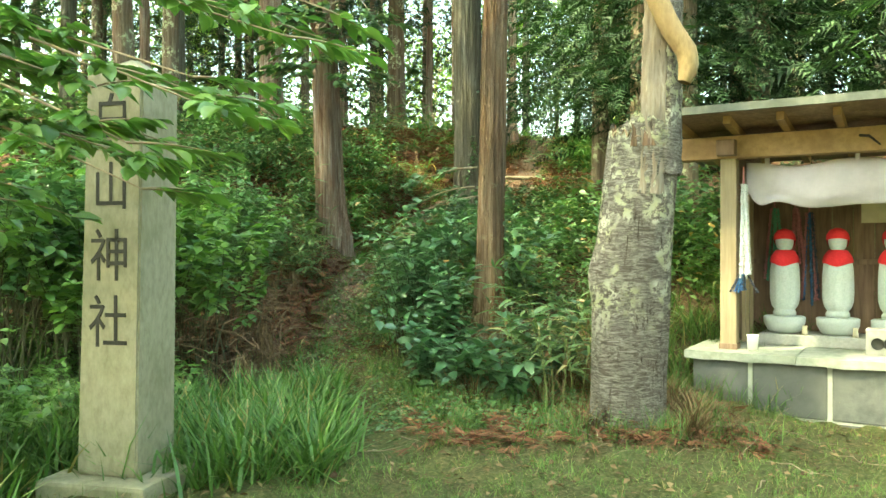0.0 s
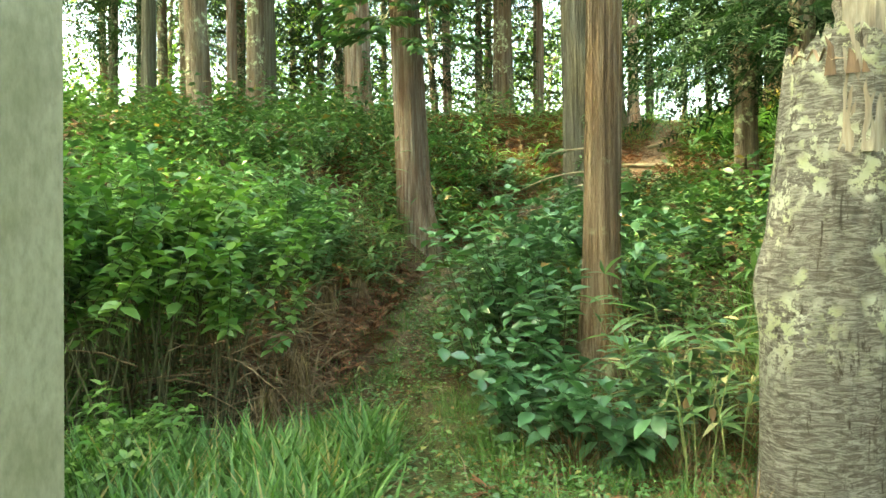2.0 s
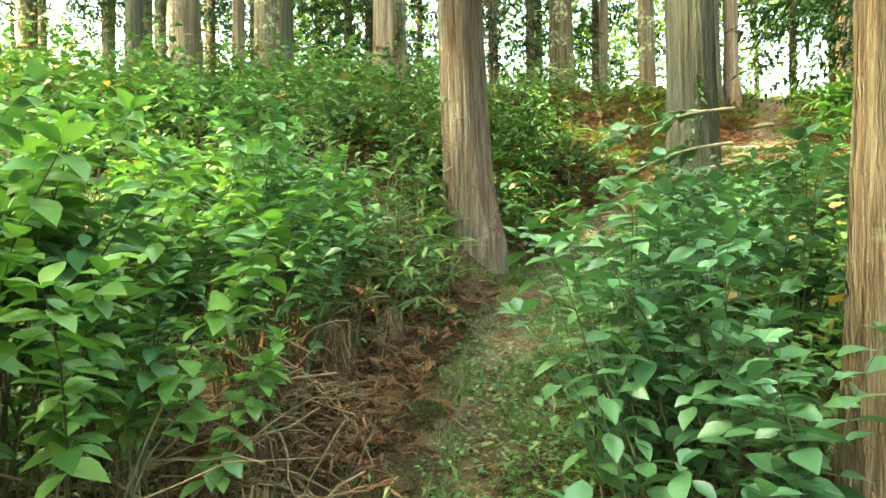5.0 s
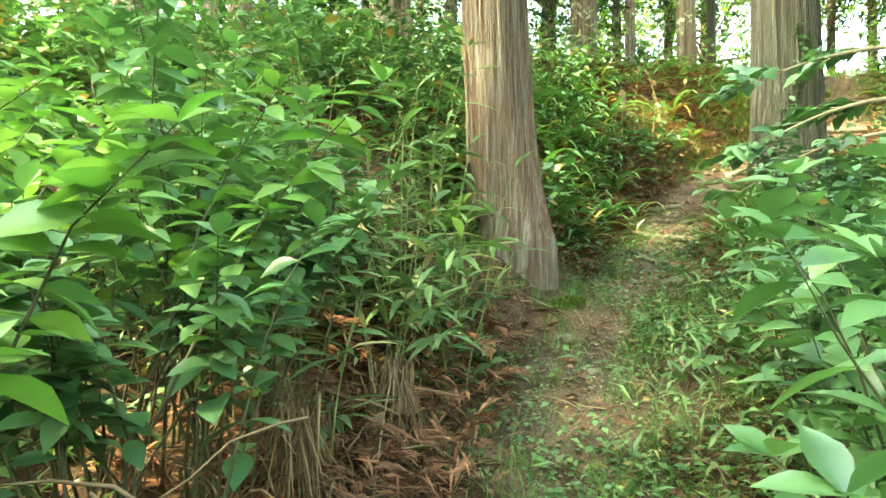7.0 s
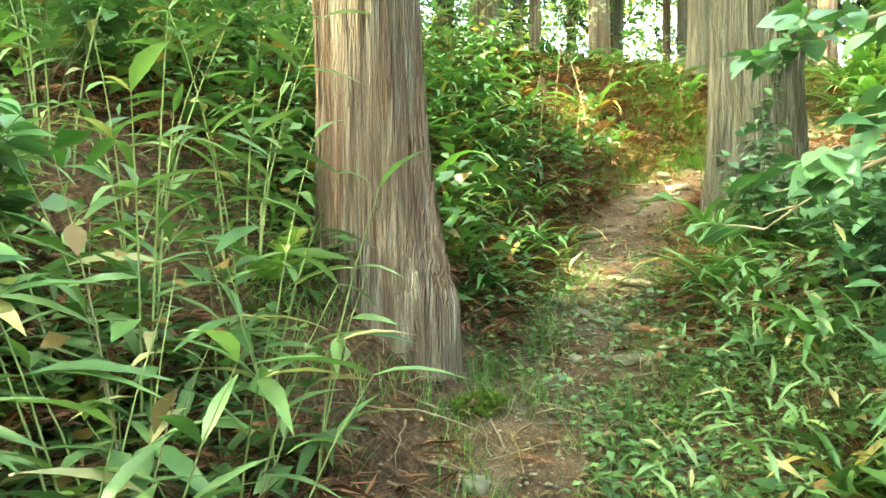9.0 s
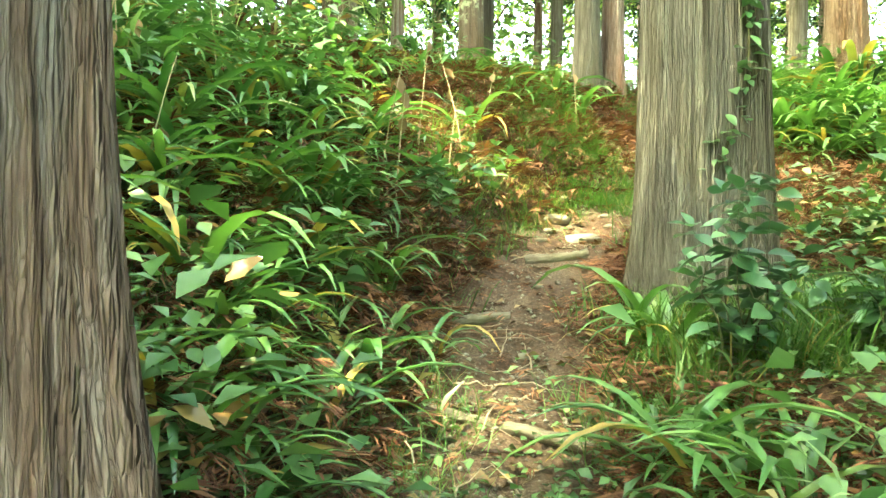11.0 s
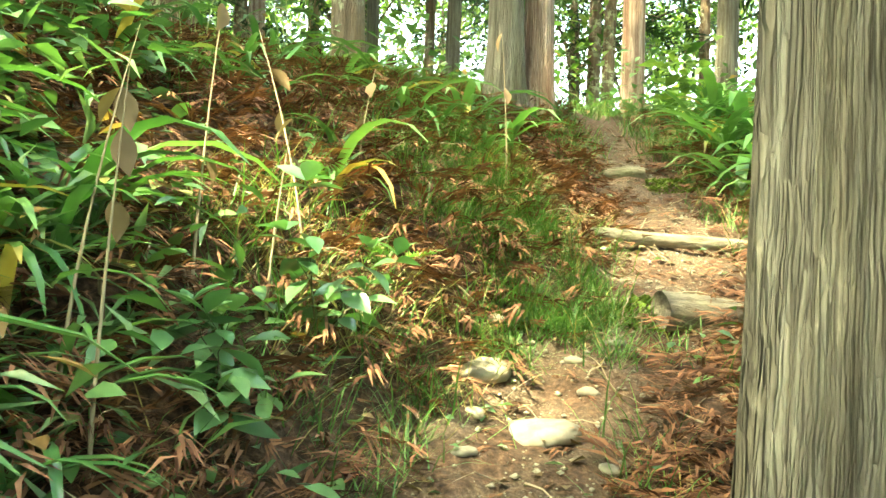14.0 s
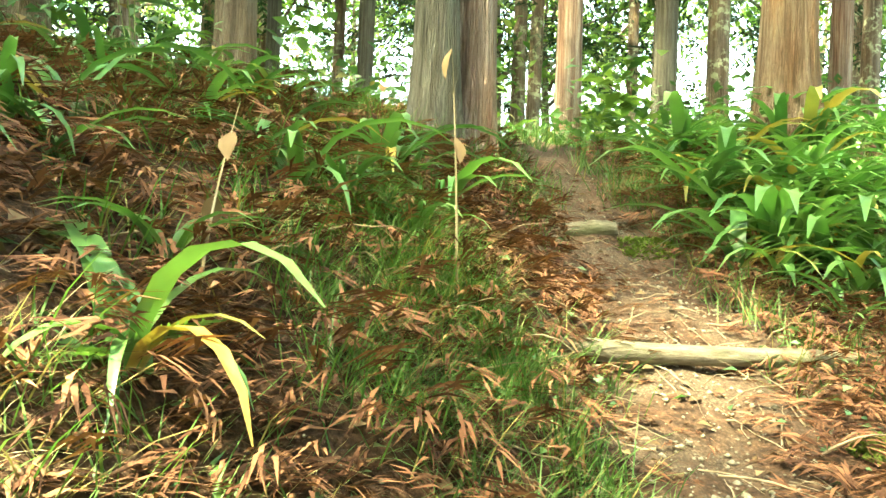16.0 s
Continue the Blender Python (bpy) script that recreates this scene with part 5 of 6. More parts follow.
def foundation():
    root = placed(new("foundation"), in_shed(0, 0, 0), "low grey stone-block foundation with pale mortar joints", "foundation")
    part("mortar_core", boxed(-0.25, 3.98, -0.256, 1.6, -0.5, 0.33), MORTAR, root, "pale mortar joints")
    for row, (z0, z1) in enumerate(((-0.12, 0.325), (-0.5, -0.135))):
        x = -0.265 - 0.2 * row
        k = 0
        while x < 3.9:
            w = (0.5, 0.62, 0.56)[(k + row) % 3]
            x0 = max(x, -0.265)
            part("stone_block", boxed(x0, x + w - 0.032, -0.266, 0.1, z0, z1, bevel=0.018), BLOCK, root)
            x += w
            k += 1
        part("stone_block", boxed(-0.28, -0.1, 0.12, 0.8, z0, z1, bevel=0.018), BLOCK, root)
        part("stone_block", boxed(-0.28, -0.1, 0.825, 1.55, z0, z1, bevel=0.018), BLOCK, root)
    x = -0.33
    for w in (0.92, 1.1, 1.2, 1.2):
        bm = boxed(x, x + w - 0.008, -0.32, 1.65, 0.33, 0.4)
        bmesh.ops.subdivide_edges(bm, edges=bm.edges[:], cuts=9, use_grid_fill=True)
        for v in bm.verts:
            wob = noise.noise(v.co * 5.0) * 0.022 + noise.noise(v.co * 17.0) * 0.008
            if v.co.y < -0.31:
                v.co.y += wob
            if v.co.z < 0.34:
                v.co.z += wob * 0.9
            elif v.co.z > 0.395:
                v.co.z += min(0.0, wob * 0.3)
        part("cap_slab", bm, SLAB, root, "pale concrete cap slab with a chipped edge")
        x += w
    step = placed(part("stone_step", boxed(1.2, 3.6, -1.15, -0.75, -0.32, -0.2, bevel=0.02), CONCRETE), in_shed(0, 0, 0.0), "long low stone step sunk in the turf", "step")


foundation()


def shelter():
    root = placed(new("statue_shelter"), in_shed(0, 0, 0), "open timber shelter with lean-to roof over statues", "shelter")
    for x in (0.0, 1.9, 3.7):
        p = part("post", boxed(x - 0.07, x + 0.07, -0.07, 0.07, 0.4, 2.11, bevel=0.008), WOOD_POST, root, "weathered square post")
        part("post_foot", boxed(x - 0.08, x + 0.08, -0.08, 0.08, 0.4, 0.45, bevel=0.006), WOOD_OLD, p)
    for x in (0.0, 3.7):
        part("post", boxed(x - 0.06, x + 0.06, 1.14, 1.26, 0.4, 2.1, bevel=0.008), WOOD_POST, root)
    part("front_beam", boxed(-0.42, 4.1, -0.085, 0.085, 2.112, 2.315, bevel=0.01), WOOD_NEW, root, "broad planed front beam")
    part("cross_beam", boxed(-0.08, 0.08, -0.2, 1.4, 2.13, 2.27, bevel=0.01), WOOD_OLD, root)
    part("back_beam", boxed(-0.3, 4.0, 1.13, 1.27, 2.0, 2.14, bevel=0.01), WOOD_OLD, root)
    for k in range(11):
        x = -0.35 + 0.42 * k
        bm = bmesh.new()
        box(bm, x - 0.03, x + 0.03, -0.5, 1.5, -0.035, 0.035)
        bmesh.ops.rotate(bm, verts=bm.verts, cent=(0, 0, 0), matrix=Matrix.Rotation(radians(-5), 3, "X"))
        bmesh.ops.translate(bm, verts=bm.verts, vec=(0, 0, 2.352))
        part("rafter", bm, WOOD_NEW, root)
    for k in range(7):
        bm = bmesh.new()
        y0 = -0.62 + 0.33 * k
        box(bm, -0.55, 4.25, y0, y0 + 0.325, 0.037, 0.055)
        bmesh.ops.rotate(bm, verts=bm.verts, cent=(0, 0, 0), matrix=Matrix.Rotation(radians(-5), 3, "X"))
        bmesh.ops.translate(bm, verts=bm.verts, vec=(0, 0, 2.352))
        part("roof_board", bm, WOOD_OLD, root)
    bm = bmesh.new()
    box(bm, -0.6, 4.3, -0.68, 1.72, 0.057, 0.075)
    box(bm, -0.6, 4.3, -0.70, -0.675, 0.02, 0.085)
    box(bm, -0.62, -0.598, -0.70, 1.72, 0.02, 0.085)
    bmesh.ops.rotate(bm, verts=bm.verts, cent=(0, 0, 0), matrix=Matrix.Rotation(radians(-5), 3, "X"))
    bmesh.ops.translate(bm, verts=bm.verts, vec=(0, 0, 2.352))
    part("roof_sheet", bm, SHEET_ROOF, root, "grey-green sheet metal roof with folded edge")
    for k in range(9):
        part("wall_board", boxed(-0.02 - 0.003 * (k % 2), 0.0, 0.08 + 0.118 * k, 0.195 + 0.118 * k, 0.42, 2.1), WOOD_OLD, root)
    for k in range(20):
        part("wall_board", boxed(0.01 + 0.184 * k, 0.19 + 0.184 * k, 1.13 - 0.004 * (k % 2), 1.15, 0.42, 2.05), WOOD_OLD, root)
    for x, y in ((0.03, 0.42), (0.03, 0.62), (0.03, 0.84)):
        part("batten", boxed(x, x + 0.03, y, y + 0.04, 0.42, 2.05, bevel=0.004), WOOD_POST, root)
    part("rail", boxed(0.0, 3.7, 1.09, 1.126, 1.15, 1.2, bevel=0.004), WOOD_OLD, root)
    h = part("hook", tube(np.array([(1.05, -0.1, 2.24), (1.12, -0.2, 2.22), (1.2, -0.24, 2.14)]), [0.012, 0.011, 0.008], 8), IRON, root, "dark iron hook")


shelter()


def curtain():
    """A cloth hung from the beam and gathered, its lower hem sagging between ties."""
    nx, nz = 80, 26
    v = []
    for i in range(nx):
        u = i / (nx - 1)
        x = 0.12 + 1.75 * u
        sag = 0.5 * math.sin(math.pi * min(1.0, u / 0.92)) ** 0.6 + 0.1
        for k in range(nz):
            w = k / (nz - 1)
            drop = 0.015 + (0.03 + 0.62 * sag + 0.28 * math.exp(-((u - 0.05) / 0.08) ** 2) * 0.6) * w
            y = 0.13 + 0.02 * math.sin(9 * u + 3 * w) * w - 0.12 * math.sin(math.pi * w) * sag + 0.014 * math.sin(34 * u + 5 * w) * w * (1 - 0.5 * math.sin(math.pi * u)) + 0.02 * math.exp(-((w - 0.8) / 0.12) ** 2) * math.sin(12 * u)
            v.append((x, y, 2.1 - drop - 0.05 * math.sin(math.pi * u * 2) ** 2))
    i, k = np.meshgrid(np.arange(nx - 1), np.arange(nz - 1), indexing="ij")
    a = (i * nz + k).ravel()
    ob = part("curtain", (np.array(v), np.stack([a, a + nz, a + nz + 1, a + 1], -1)), CURTAIN)
    mod = ob.modifiers.new("cloth", "SOLIDIFY")
    mod.thickness = 0.004
    placed(ob, in_shed(0, 0, 0), "faded lilac-grey cloth curtain sagging under the beam", "curtain")
    for x in (0.3, 1.02, 1.7):
        part("tie", boxed(x - 0.02, x + 0.02, 0.115, 0.122, 1.98, 2.12), CURTAIN, ob)


curtain()


def statue_meshes():
    body = [(0.02, 0.0), (0.1, 0.0), (0.105, 0.03), (0.098, 0.05), (0.088, 0.06), (0.098, 0.075), (0.116, 0.1), (0.112, 0.16), (0.108, 0.22), (0.108, 0.3), (0.116, 0.38), (0.122, 0.46), (0.118, 0.53), (0.09, 0.58), (0.052, 0.605), (0.05, 0.63), (0.07, 0.655), (0.081, 0.69), (0.082, 0.73), (0.074, 0.77), (0.045, 0.8), (0.001, 0.812)]
    return lathe(body, 36, 0.82, 0.0)


def statue(x, y, k):
    v, f = statue_meshes()
    # sleeves hang at both sides, hands held as a soft swelling in front, robe folds
    th = np.arctan2(v[:, 1], v[:, 0])
    z = v[:, 2]
    side = np.abs(np.cos(th)) ** 5 * np.exp(-((z - 0.26) / 0.15) ** 2) * (z > 0.12) * 1.9
    front = np.exp(-((th + np.pi / 2) / 0.5) ** 2) * np.exp(-((z - 0.4) / 0.07) ** 2)
    fold = 1 + 0.03 * np.cos(11 * th) * (z < 0.5) * (z > 0.06)
    v = v * np.stack([fold + 0.14 * side, fold + 0.15 * front, np.ones_like(z)], -1)
    base = lathe([(0.001, -0.16), (0.12, -0.16), (0.15, -0.14), (0.185, -0.07), (0.19, -0.01), (0.175, 0.0), (0.001, 0.0)], 32, 0.85, 0.015, k)
    ob = placed(part("stone_statue", join([(v, f), base]), GRANITE), in_shed(x, y, 0.66, 0), "pale grey stone statue on a lotus base", "statue", "row of stone statues")
    cap = lathe([(0.094, 0.712), (0.1, 0.74), (0.094, 0.775), (0.068, 0.81), (0.03, 0.828), (0.001, 0.83)], 28, 0.86)
    cv, cf = cap
    cv[:, 2] += 0.03 * np.clip(-cv[:, 1] / 0.09, 0, 1) - 0.09 * np.clip(cv[:, 1] / 0.09, 0, 1) * (cv[:, 2] < 0.76)
    placed(part("knitted_hat", cap, RED_CLOTH), in_shed(x, y, 0.66), "red knitted hat worn by a stone statue", "hat", "red hats of the statues")
    bib = lathe([(0.054, 0.63), (0.078, 0.632), (0.1, 0.605), (0.122, 0.57), (0.132, 0.53), (0.13, 0.512)], 36, 0.88)
    bv, bf = bib
    bt = np.arctan2(bv[:, 1], bv[:, 0])
    bv[:, 2] -= 0.035 * np.exp(-((bt + np.pi / 2) / 0.7) ** 2) * (bv[:, 2] < 0.61) - 0.03 * np.exp(-((bt - np.pi / 2) / 0.9) ** 2) * (bv[:, 2] < 0.55)
    placed(part("cloth_bib", bib, RED_CLOTH), in_shed(x, y, 0.66), "red cloth bib round a statue's neck", "bib", "red bibs of the statues")


placed(part("statue_kerb", boxed(0.16, 3.5, 0.5, 1.0, 0.4, 0.5, bevel=0.012), CONCRETE), in_shed(0, 0, 0), "grey concrete kerb under the statues", "kerb")
for k in range(3):
    statue(0.366 + 0.458 * k, 0.72, k)


def hanging_strand(x, y, top, length, mats, seed, turn=0.0, wide=0.012, count=7, label="string of folded paper cranes hanging in the shelter"):
    """A bunch of strings, each threaded with small folded birds that overlap like a feathered cord."""
    r = np.random.default_rng(seed)
    root = placed(new("crane_garland"), in_shed(x, y, top, turn), label, "garland", "paper crane garlands")
    for k in range(count):
        n = int(length / 0.018)
        px, py = r.normal(0, 0.035), r.normal(0, 0.02)
        at = np.stack([px * np.linspace(0.4, 1.3, n), py + r.normal(0, 0.003, n), -np.linspace(0.05, length * r.uniform(0.88, 1.0), n)], -1)
        shape = (np.array([(0, 0, 0.6), (-1, 0.2, -0.5), (0, 0.9, -0.3), (1, 0.2, -0.5), (0, -0.9, -0.3)]), np.array([(0, 1, 2), (0, 2, 3), (0, 3, 4), (0, 4, 1), (1, 4, 2), (2, 4, 3)]))
        tagged(part("strand", scatter(shape, at, turns(r.uniform(0, 6.28, n), r.normal(0, 0.3, n), r.normal(0, 0.3, n)), np.full(n, wide) * r.uniform(0.8, 1.2, n)), mats[k % len(mats)], root), kind="stuff")
    part("cord", tube(np.array([(0, 0, 0.12), (0, 0, 0.0), (0, 0, -0.06)]), [0.004, 0.006, 0.012], 6), PAPER_PINK, root)


hanging_strand(0.13, -0.06, 1.92, 0.92, [PAPER_WHITE], 1, wide=0.02, count=9, label="white folded paper crane garland with blue ends")
hanging_strand(0.13, -0.06, 1.12, 0.2, [PAPER_BLUE, PAPER_DARK], 5, wide=0.02, count=7, label="dark blue tassel below a white crane garland")
hanging_strand(0.24, 0.98, 1.75, 0.8, [PAPER_GREEN, PAPER_GREEN, PAPER_PINK], 2, wide=0.02, label="green and pink folded paper crane garland")
hanging_strand(0.55, 1.03, 1.7, 0.95, [PAPER_DARK, PAPER_PINK, PAPER_DARK, PAPER_BLUE], 3, wide=0.02, count=10, label="dark blue folded paper crane garland")
hanging_strand(0.42, 1.04, 1.75, 0.6, [PAPER_PINK], 4, wide=0.02, count=5, label="faded pink folded paper crane garland")

placed(part("paper_cup", lathe([(0.001, 0.0), (0.042, 0.0), (0.052, 0.13), (0.055, 0.135), (0.05, 0.135), (0.04, 0.01), (0.001, 0.008)], 24), CUP), in_shed(0.2, -0.02, 0.4), "white paper cup standing on the slab", "cup")
for x in (0.56, 0.98):
    placed(part("offering_cup", lathe([(0.001, 0.0), (0.028, 0.0), (0.024, 0.03), (0.02, 0.06), (0.024, 0.085), (0.019, 0.085), (0.001, 0.06)], 20), CARD), in_shed(x, 0.56, 0.5), "small pale ceramic offering cup before a statue", "cup", "offering cups before the statues")
bm = boxed(1.08, 1.48, 0.1, 0.3, 0.4, 0.62, bevel=0.01)
block = placed(part("concrete_block", bm, CONCRETE), in_shed(0, 0, 0), "grey hollow concrete block standing on the slab", "concrete block")
# flat black discs on the face paint the shade of core holes
for x in (1.17, 1.26, 1.36):
    part("hole_shade_disc", lathe([(0.001, 0.0), (0.05, 0.0), (0.05, 0.004)], 20), LETTER_HOLE_BLACK, block).matrix_basis = pose(x, 0.097, 0.5, 90, 0, 0)
placed(part("notice_card", boxed(1.0, 1.5, 1.07, 1.085, 1.55, 1.9), CARD), in_shed(0, 0, 0), "blank yellowed card fixed to the back wall", "card")


# ---- path: log steps, stones, roots ----
def log_step(x, y, length, radius, turn, k, label="weathered log laid across the path as a step", name="log_step"):
    r = np.random.default_rng(900 + k)
    n = 16
    s = np.linspace(-0.5, 0.5, n)
    z = 0.004 * np.sin(s * 5 + k) + r.normal(0, 0.002, n)
    pts = np.stack([s * length, 0.012 * length * np.sin(s * 4 + k), z], -1)
    rad = radius * (1 + 0.08 * np.sin(s * 7 + k))
    v, f = tube(pts, rad, 14)
    v += r.normal(0, radius * 0.035, v.shape)
    ends = []
    for base in (0, (n - 1) * 14):
        c = len(v)
        v = np.vstack([v, v[base:base + 14].mean(0)])
        ends += [(c, base + j, base + (j + 1) % 14) for j in range(14)]
    f = np.vstack([f, np.array(ends)])
    c, sn = math.cos(radians(turn)), math.sin(radians(turn))
    along = np.linspace(-0.45, 0.45, 9) * length
    under = ground_z(x + along * c, y + along * sn)
    slope = float(np.polyfit(along, under, 1)[0])
    bed = float(under.mean()) + 0.6 * float((under - under.mean() - slope * along).max())
    ob = part(name, (v, f), LOG)
    ob.matrix_basis = pose(x, y, bed + radius * 0.3, 0, -math.degrees(math.atan(slope)), turn)
    tagged(ob, label, "log", "log steps of the path")


for k, a in enumerate([(-0.63, 13.26, 0.68, 0.02, -34), (-0.83, 12.72, 0.42, 0.018, -58), (-0.58, 12.6, 0.36, 0.018, 20), (-0.64, 12.24, 0.2, 0.026, -5), (-0.02, 14.85, 0.34, 0.028, -12), (1.45, 15.84, 1.0, 0.07, 3), (2.05, 16.76, 1.98, 0.04, -4), (2.02, 18.14, 0.3, 0.045, -12), (-0.55, 14.22, 0.3, 0.025, -8)]):
    log_step(*a, k)


def stone(x, y, size, k, mat=ROCK):
    r = np.random.default_rng(950 + k)
    bm = bmesh.new()
    bmesh.ops.create_icosphere(bm, subdivisions=2, radius=1.0)
    a = r.normal(0, 1, (5, 3))
    for v in bm.verts:
        n = sum(math.sin(v.co.dot(Vector(q)) * 1.9 + i) for i, q in enumerate(a)) * 0.1
        v.co = Vector((v.co.x * size * 1.3, v.co.y * size, v.co.z * size * 0.55)) * (1 + n)
    for fc in bm.faces:
        fc.smooth = True
    ob = part("stone", bm, mat)
    ob.matrix_basis = pose(x, y, float(ground_z(x, y)) + size * 0.12, 0, 0, r.uniform(0, 180))
    tagged(ob, "pale worn stone half sunk in the path", "stone", "stones in the path")


for k, (x, y, s) in enumerate([(0.24, 15.22, 0.085), (0.17, 15.57, 0.075), (0.28, 15.8, 0.035), (-1.3, 11.42, 0.05), (-0.05, 15.1, 0.03), (0.45, 15.4, 0.028), (-0.9, 12.3, 0.03), (-0.6, 12.9, 0.025), (0.05, 15.3, 0.03), (-1.15, 10.9, 0.03), (-0.4, 13.9, 0.035), (0.5, 15.6, 0.03), (0.7, 15.7, 0.03), (0.35, 15.05, 0.03), (-1.45, 10.6, 0.025), (-0.2, 14.5, 0.025)]):
    stone(x, y, s, k)


def moss_pad(x, y, size, k):
    r = np.random.default_rng(970 + k)
    n = 500
    a, d = r.uniform(0, 6.28, n), size * np.sqrt(r.uniform(0, 1, n))
    p = np.stack([x + d * np.cos(a) * 1.3, y + d * np.sin(a), np.zeros(n)], -1)
    p[:, 2] = ground_z(p[:, 0], p[:, 1]) + 0.025 * (1 - (d / size) ** 2)
    ob = part("moss_pad", scatter(OVATE_FAR, p, turns(r.uniform(0, 6.28, n), r.uniform(0.1, 1.2, n), 0), 0.03 * r.uniform(0.6, 1.3, n)), MOSS)
    tagged(ob, "bright green moss cushion on the path", "moss", "moss cushions on the path")


for k, a in enumerate([(2.28, 17.95, 0.14), (0.93, 15.9, 0.13), (1.9, 16.2, 0.1), (2.45, 16.9, 0.1), (-1.3, 11.85, 0.08)]):
    moss_pad(*a, k)


# ---- climbing ivy on the cedars ----
def ivy(name, x, y, radius, z0, z1, face, width, n, seed, label):
    r = np.random.default_rng(seed)
    z = r.uniform(z0, z1, n)
    th = radians(face) + width * np.sin(3.3 * z - 2.2) + r.normal(0, width * 0.28, n)
    g = float(ground_z(x, y))
    p = np.stack([x + np.cos(th) * radius, y + np.sin(th) * radius, g + z], -1)
    leaves = scatter(OVATE, p, turns(th - np.pi / 2 + r.normal(0, 0.9, n), r.uniform(-0.7, 0.5, n), r.normal(0, 0.4, n)), 0.07 * r.uniform(0.6, 1.3, n))
    s = np.linspace(z0 - 0.35, z1, 24)
    ts = radians(face) + width * np.sin(3.3 * s - 2.2)
    ob = part(name, leaves, LEAF_SHRUB)
    part("vine", tube(np.stack([x + np.cos(ts) * radius, y + np.sin(ts) * radius, g + s], -1), np.full(24, 0.006), 5), STEM, ob)
    tagged(ob, label, "ivy", "ivy on the cedar trunks")


ivy("ivy", 0.48, 14.15, 0.268, 0.6, 1.45, -100, 0.42, 62, 1, "small-leaved ivy vine climbing the grey cedar trunk")
ivy("ivy", -3.46, 15.81, 0.25, 0.1, 1.4, -70, 0.6, 160, 2, "dense dark ivy climbing the reddish cedar trunk")
ivy("ivy", 0.47, 8.1, 0.16, 0.3, 1.5, -40, 0.5, 60, 3, "leafy creeper climbing the slender cedar trunk")


# ---- overhanging branches ----
def bough(name, start, end, sag, leaves, leaf, seed, mat, label, side=0.35, shape=OVATE, thick=0.012):
    """A branch reaching out from the thicket, with side twigs and leaves in flat sprays."""
    r = np.random.default_rng(seed)
    s = np.linspace(0, 1, 14)
    a, b = np.array(start, dtype=float), np.array(end, dtype=float)
    p = a[None] + (b - a)[None] * s[:, None]
    p[:, 2] += sag * np.sin(np.pi * s)
    root, at, az = part(name, tube(p, thick * (1.2 - s), 6), TWIG), [], []
    along = math.atan2(b[1] - a[1], b[0] - a[0])
    for k in range(16):
        i = r.integers(2, 14)
        ang = along + r.choice([-1, 1]) * r.uniform(0.5, 1.1)
        ln = side * r.uniform(0.5, 1.3)
        q = np.linspace(0, 1, 5)
        t = np.stack([p[i, 0] + np.cos(ang) * ln * q, p[i, 1] + np.sin(ang) * ln * q, p[i, 2] - 0.15 * ln * q * q + r.normal(0, 0.03) * q], -1)
        part("twig", tube(t, 0.004 * (1.2 - q), 4), TWIG, root)
        for u in np.linspace(0.15, 1, max(3, leaves // 16)):
            at.append(t[0] + (t[-1] - t[0]) * u)
            az.append(ang - np.pi / 2 + r.choice([-1, 1]) * r.uniform(0.2, 0.9))
    n = len(at)
    part("foliage", scatter(shape, np.array(at), turns(np.array(az), r.uniform(-0.5, 0.2, n), r.normal(0, 0.3, n)), leaf * r.uniform(0.6, 1.2, n)), mat, root)
    tagged(root, label, "branch", "leafy overhanging branches")


for k, (a, b) in enumerate([((-3.2, 3.6, 2.3), (-1.0, 3.3, 1.95)), ((-3.0, 3.2, 1.95), (-1.2, 3.0, 1.66)), ((-2.9, 3.4, 2.75), (-0.6, 3.9, 2.35)), ((-3.0, 3.9, 1.6), (-2.0, 3.1, 1.35)), ((-2.9, 3.0, 2.2), (-1.3, 2.9, 1.9)), ((-3.2, 3.9, 2.9), (-0.9, 3.3, 2.3)), ((-3.1, 3.4, 1.75), (-1.75, 3.05, 1.5)), ((-3.3, 4.3, 2.4), (-2.1, 3.7, 1.85))]):
    bough("branch", a, b, 0.09, 210, 0.105, 1 + k, LEAF_BRIGHT, "bright leafy branch hanging before the shrine stone", 0.3)
for k, (a, b) in enumerate([((-3.1, 3.3, 2.5), (-0.7, 2.3, 1.72)), ((-3.0, 3.4, 2.3), (-0.95, 2.35, 1.62)), ((-3.1, 3.2, 2.7), (-0.5, 2.5, 1.98)), ((-3.0, 3.4, 2.1), (-1.0, 2.6, 1.5)), ((-3.0, 3.0, 2.9), (-0.4, 2.6, 2.1)), ((-3.0, 3.2, 2.4), (-0.8, 2.5, 1.85))]):
    bough("branch", a, b, 0.08, 260, 0.085, 31 + k, LEAF_BRIGHT, "bright leafy branch hanging over the turf", 0.26)
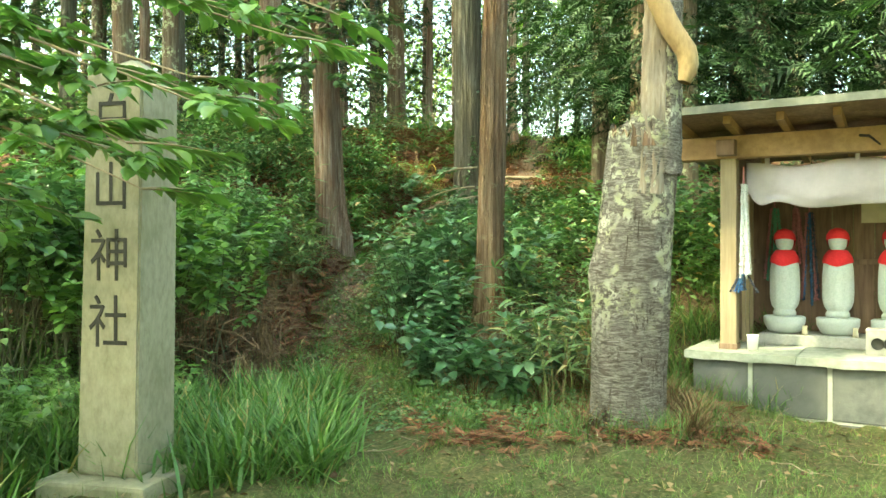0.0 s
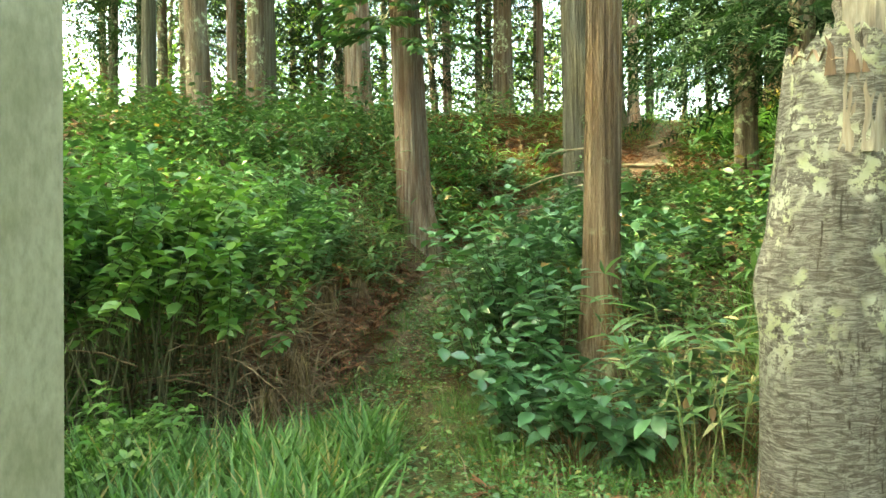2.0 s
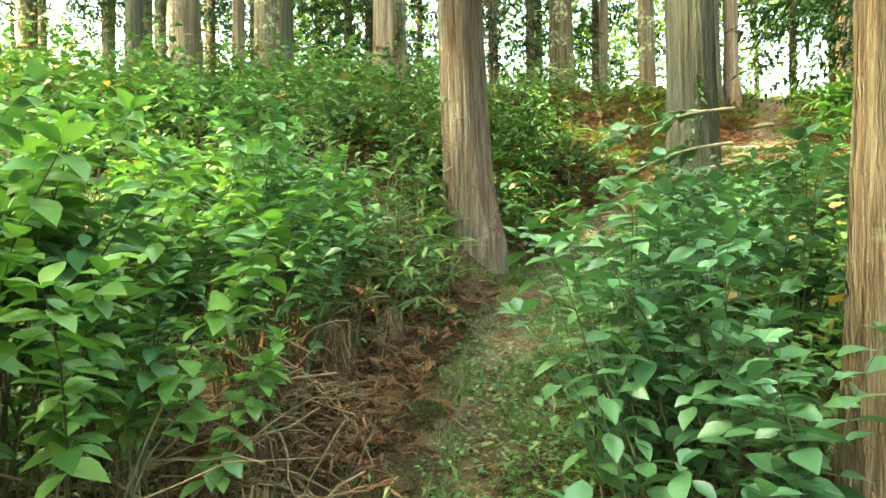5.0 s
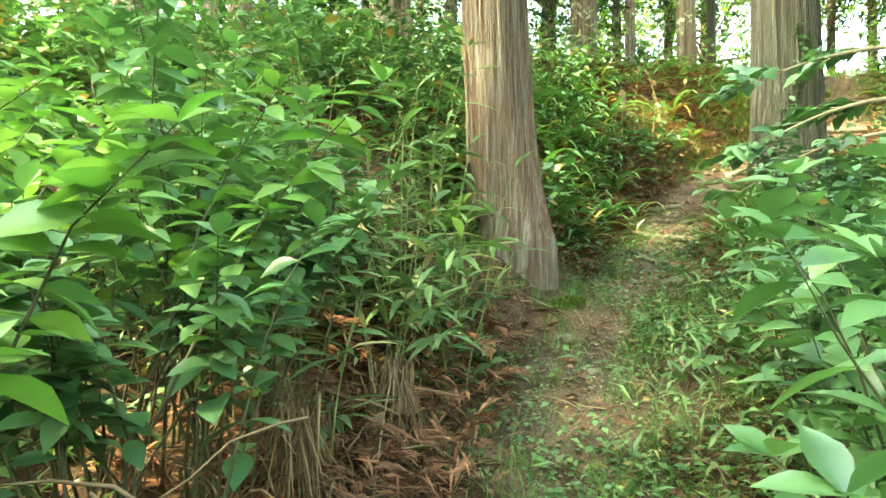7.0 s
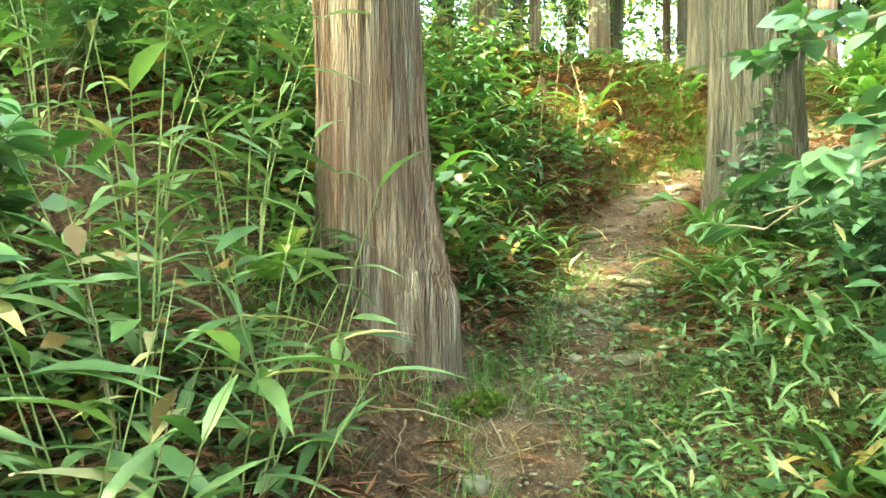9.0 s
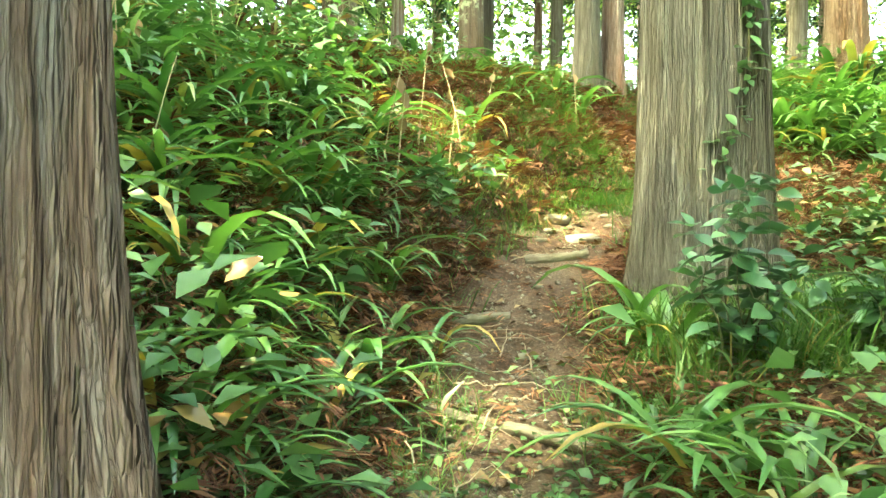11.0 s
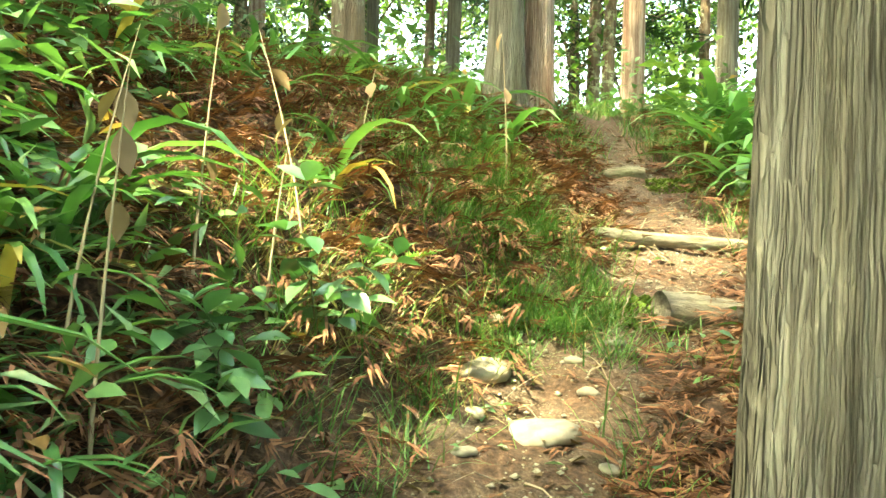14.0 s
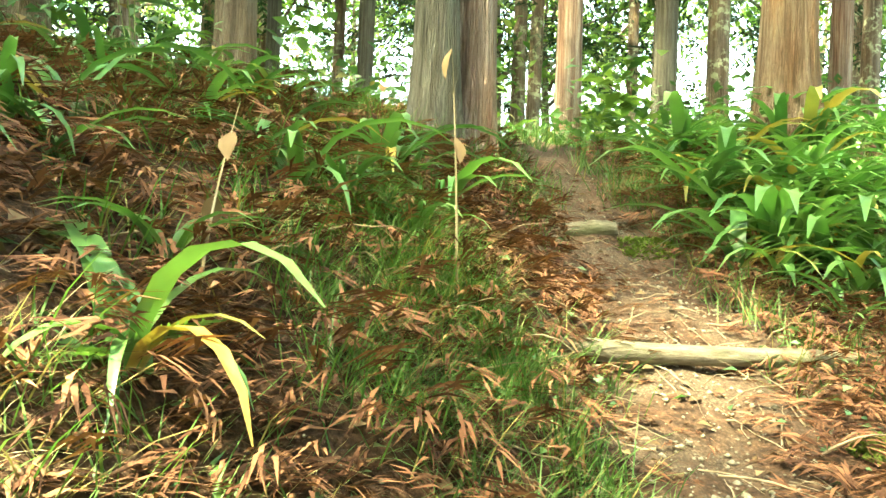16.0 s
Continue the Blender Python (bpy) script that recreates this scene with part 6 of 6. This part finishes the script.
for k, (a, b) in enumerate([((-1.6, 12.0, 5.0), (-1.9, 10.7, 3.7)), ((-1.6, 12.0, 4.7), (-1.25, 10.9, 3.6)), ((-1.6, 12.0, 5.1), (-2.4, 11.2, 4.1)), ((-1.6, 12.0, 5.4), (-0.9, 11.0, 4.4))]):
    bough("branch", a, b, 0.12, 420, 0.15, 11 + k, LEAF_LOW, "drooping leafy bough before the cedar trunk", 0.5)
for k, (a, b) in enumerate([((0.5, 11.5, 2.5), (-0.5, 11.15, 2.2)), ((0.45, 11.3, 2.2), (-0.42, 10.95, 1.9)), ((0.5, 11.9, 2.1), (-0.35, 11.6, 1.75))]):
    bough("branch", a, b, 0.06, 100, 0.115, 51 + k, LEAF_SHRUB, "leafy branch leaning over the path from the bank", 0.22)


def dry_stalk(x, y, height, lean, k):
    """A thin dead stalk with one or two withered leaves."""
    r = np.random.default_rng(1200 + k)
    s = np.linspace(0, 1, 7)
    p = np.stack([lean[0] * s ** 1.5, lean[1] * s ** 1.5, height * s - 0.02], -1)
    root = part("dry_stalk", tube(p, 0.0045 * (1.2 - s), 6), WOOD_POST)
    for q in range(2):
        c = p[int(r.integers(3, 7))]
        leaf = part("withered_leaf", scatter(OVATE, np.array([c]), turns(r.uniform(0, 6.28, 1), r.uniform(-1.4, -0.6, 1), r.normal(0, 0.5, 1)), np.array([0.09])), DRY_LEAF, root)
    root.matrix_basis = pose(x, y, float(ground_z(x, y)))
    tagged(root, "thin pale dead stalk with withered brown leaves", "dead plant", "dry stalks on the bank")


r = np.random.default_rng(91)
for k, (x, y, h) in enumerate([(-0.56, 15.3, 0.55), (-0.75, 15.2, 0.75), (-0.9, 14.7, 0.8)]):
    dry_stalk(x, y, h, (0.05, -0.04), 80 + k)
for k in range(9):
    y = r.uniform(13.2, 17.0)
    dry_stalk(float(path_x(y)) - r.uniform(0.55, 1.9), y, r.uniform(0.4, 0.8), (r.normal(0, 0.12), r.normal(0, 0.12)), k)
for k, (x, y, h) in enumerate([(0.62, 7.6, 0.8), (0.75, 7.3, 0.6), (0.3, 7.5, 0.5), (1.05, 6.9, 0.7), (1.3, 7.3, 0.8), (1.5, 6.8, 0.5), (0.9, 6.6, 0.6), (-1.95, 10.3, 0.7), (-2.1, 10.7, 0.9), (-1.9, 9.6, 0.6)]):
    dry_stalk(x, y, h, (r.normal(0, 0.1), r.normal(0, 0.1)), 40 + k)
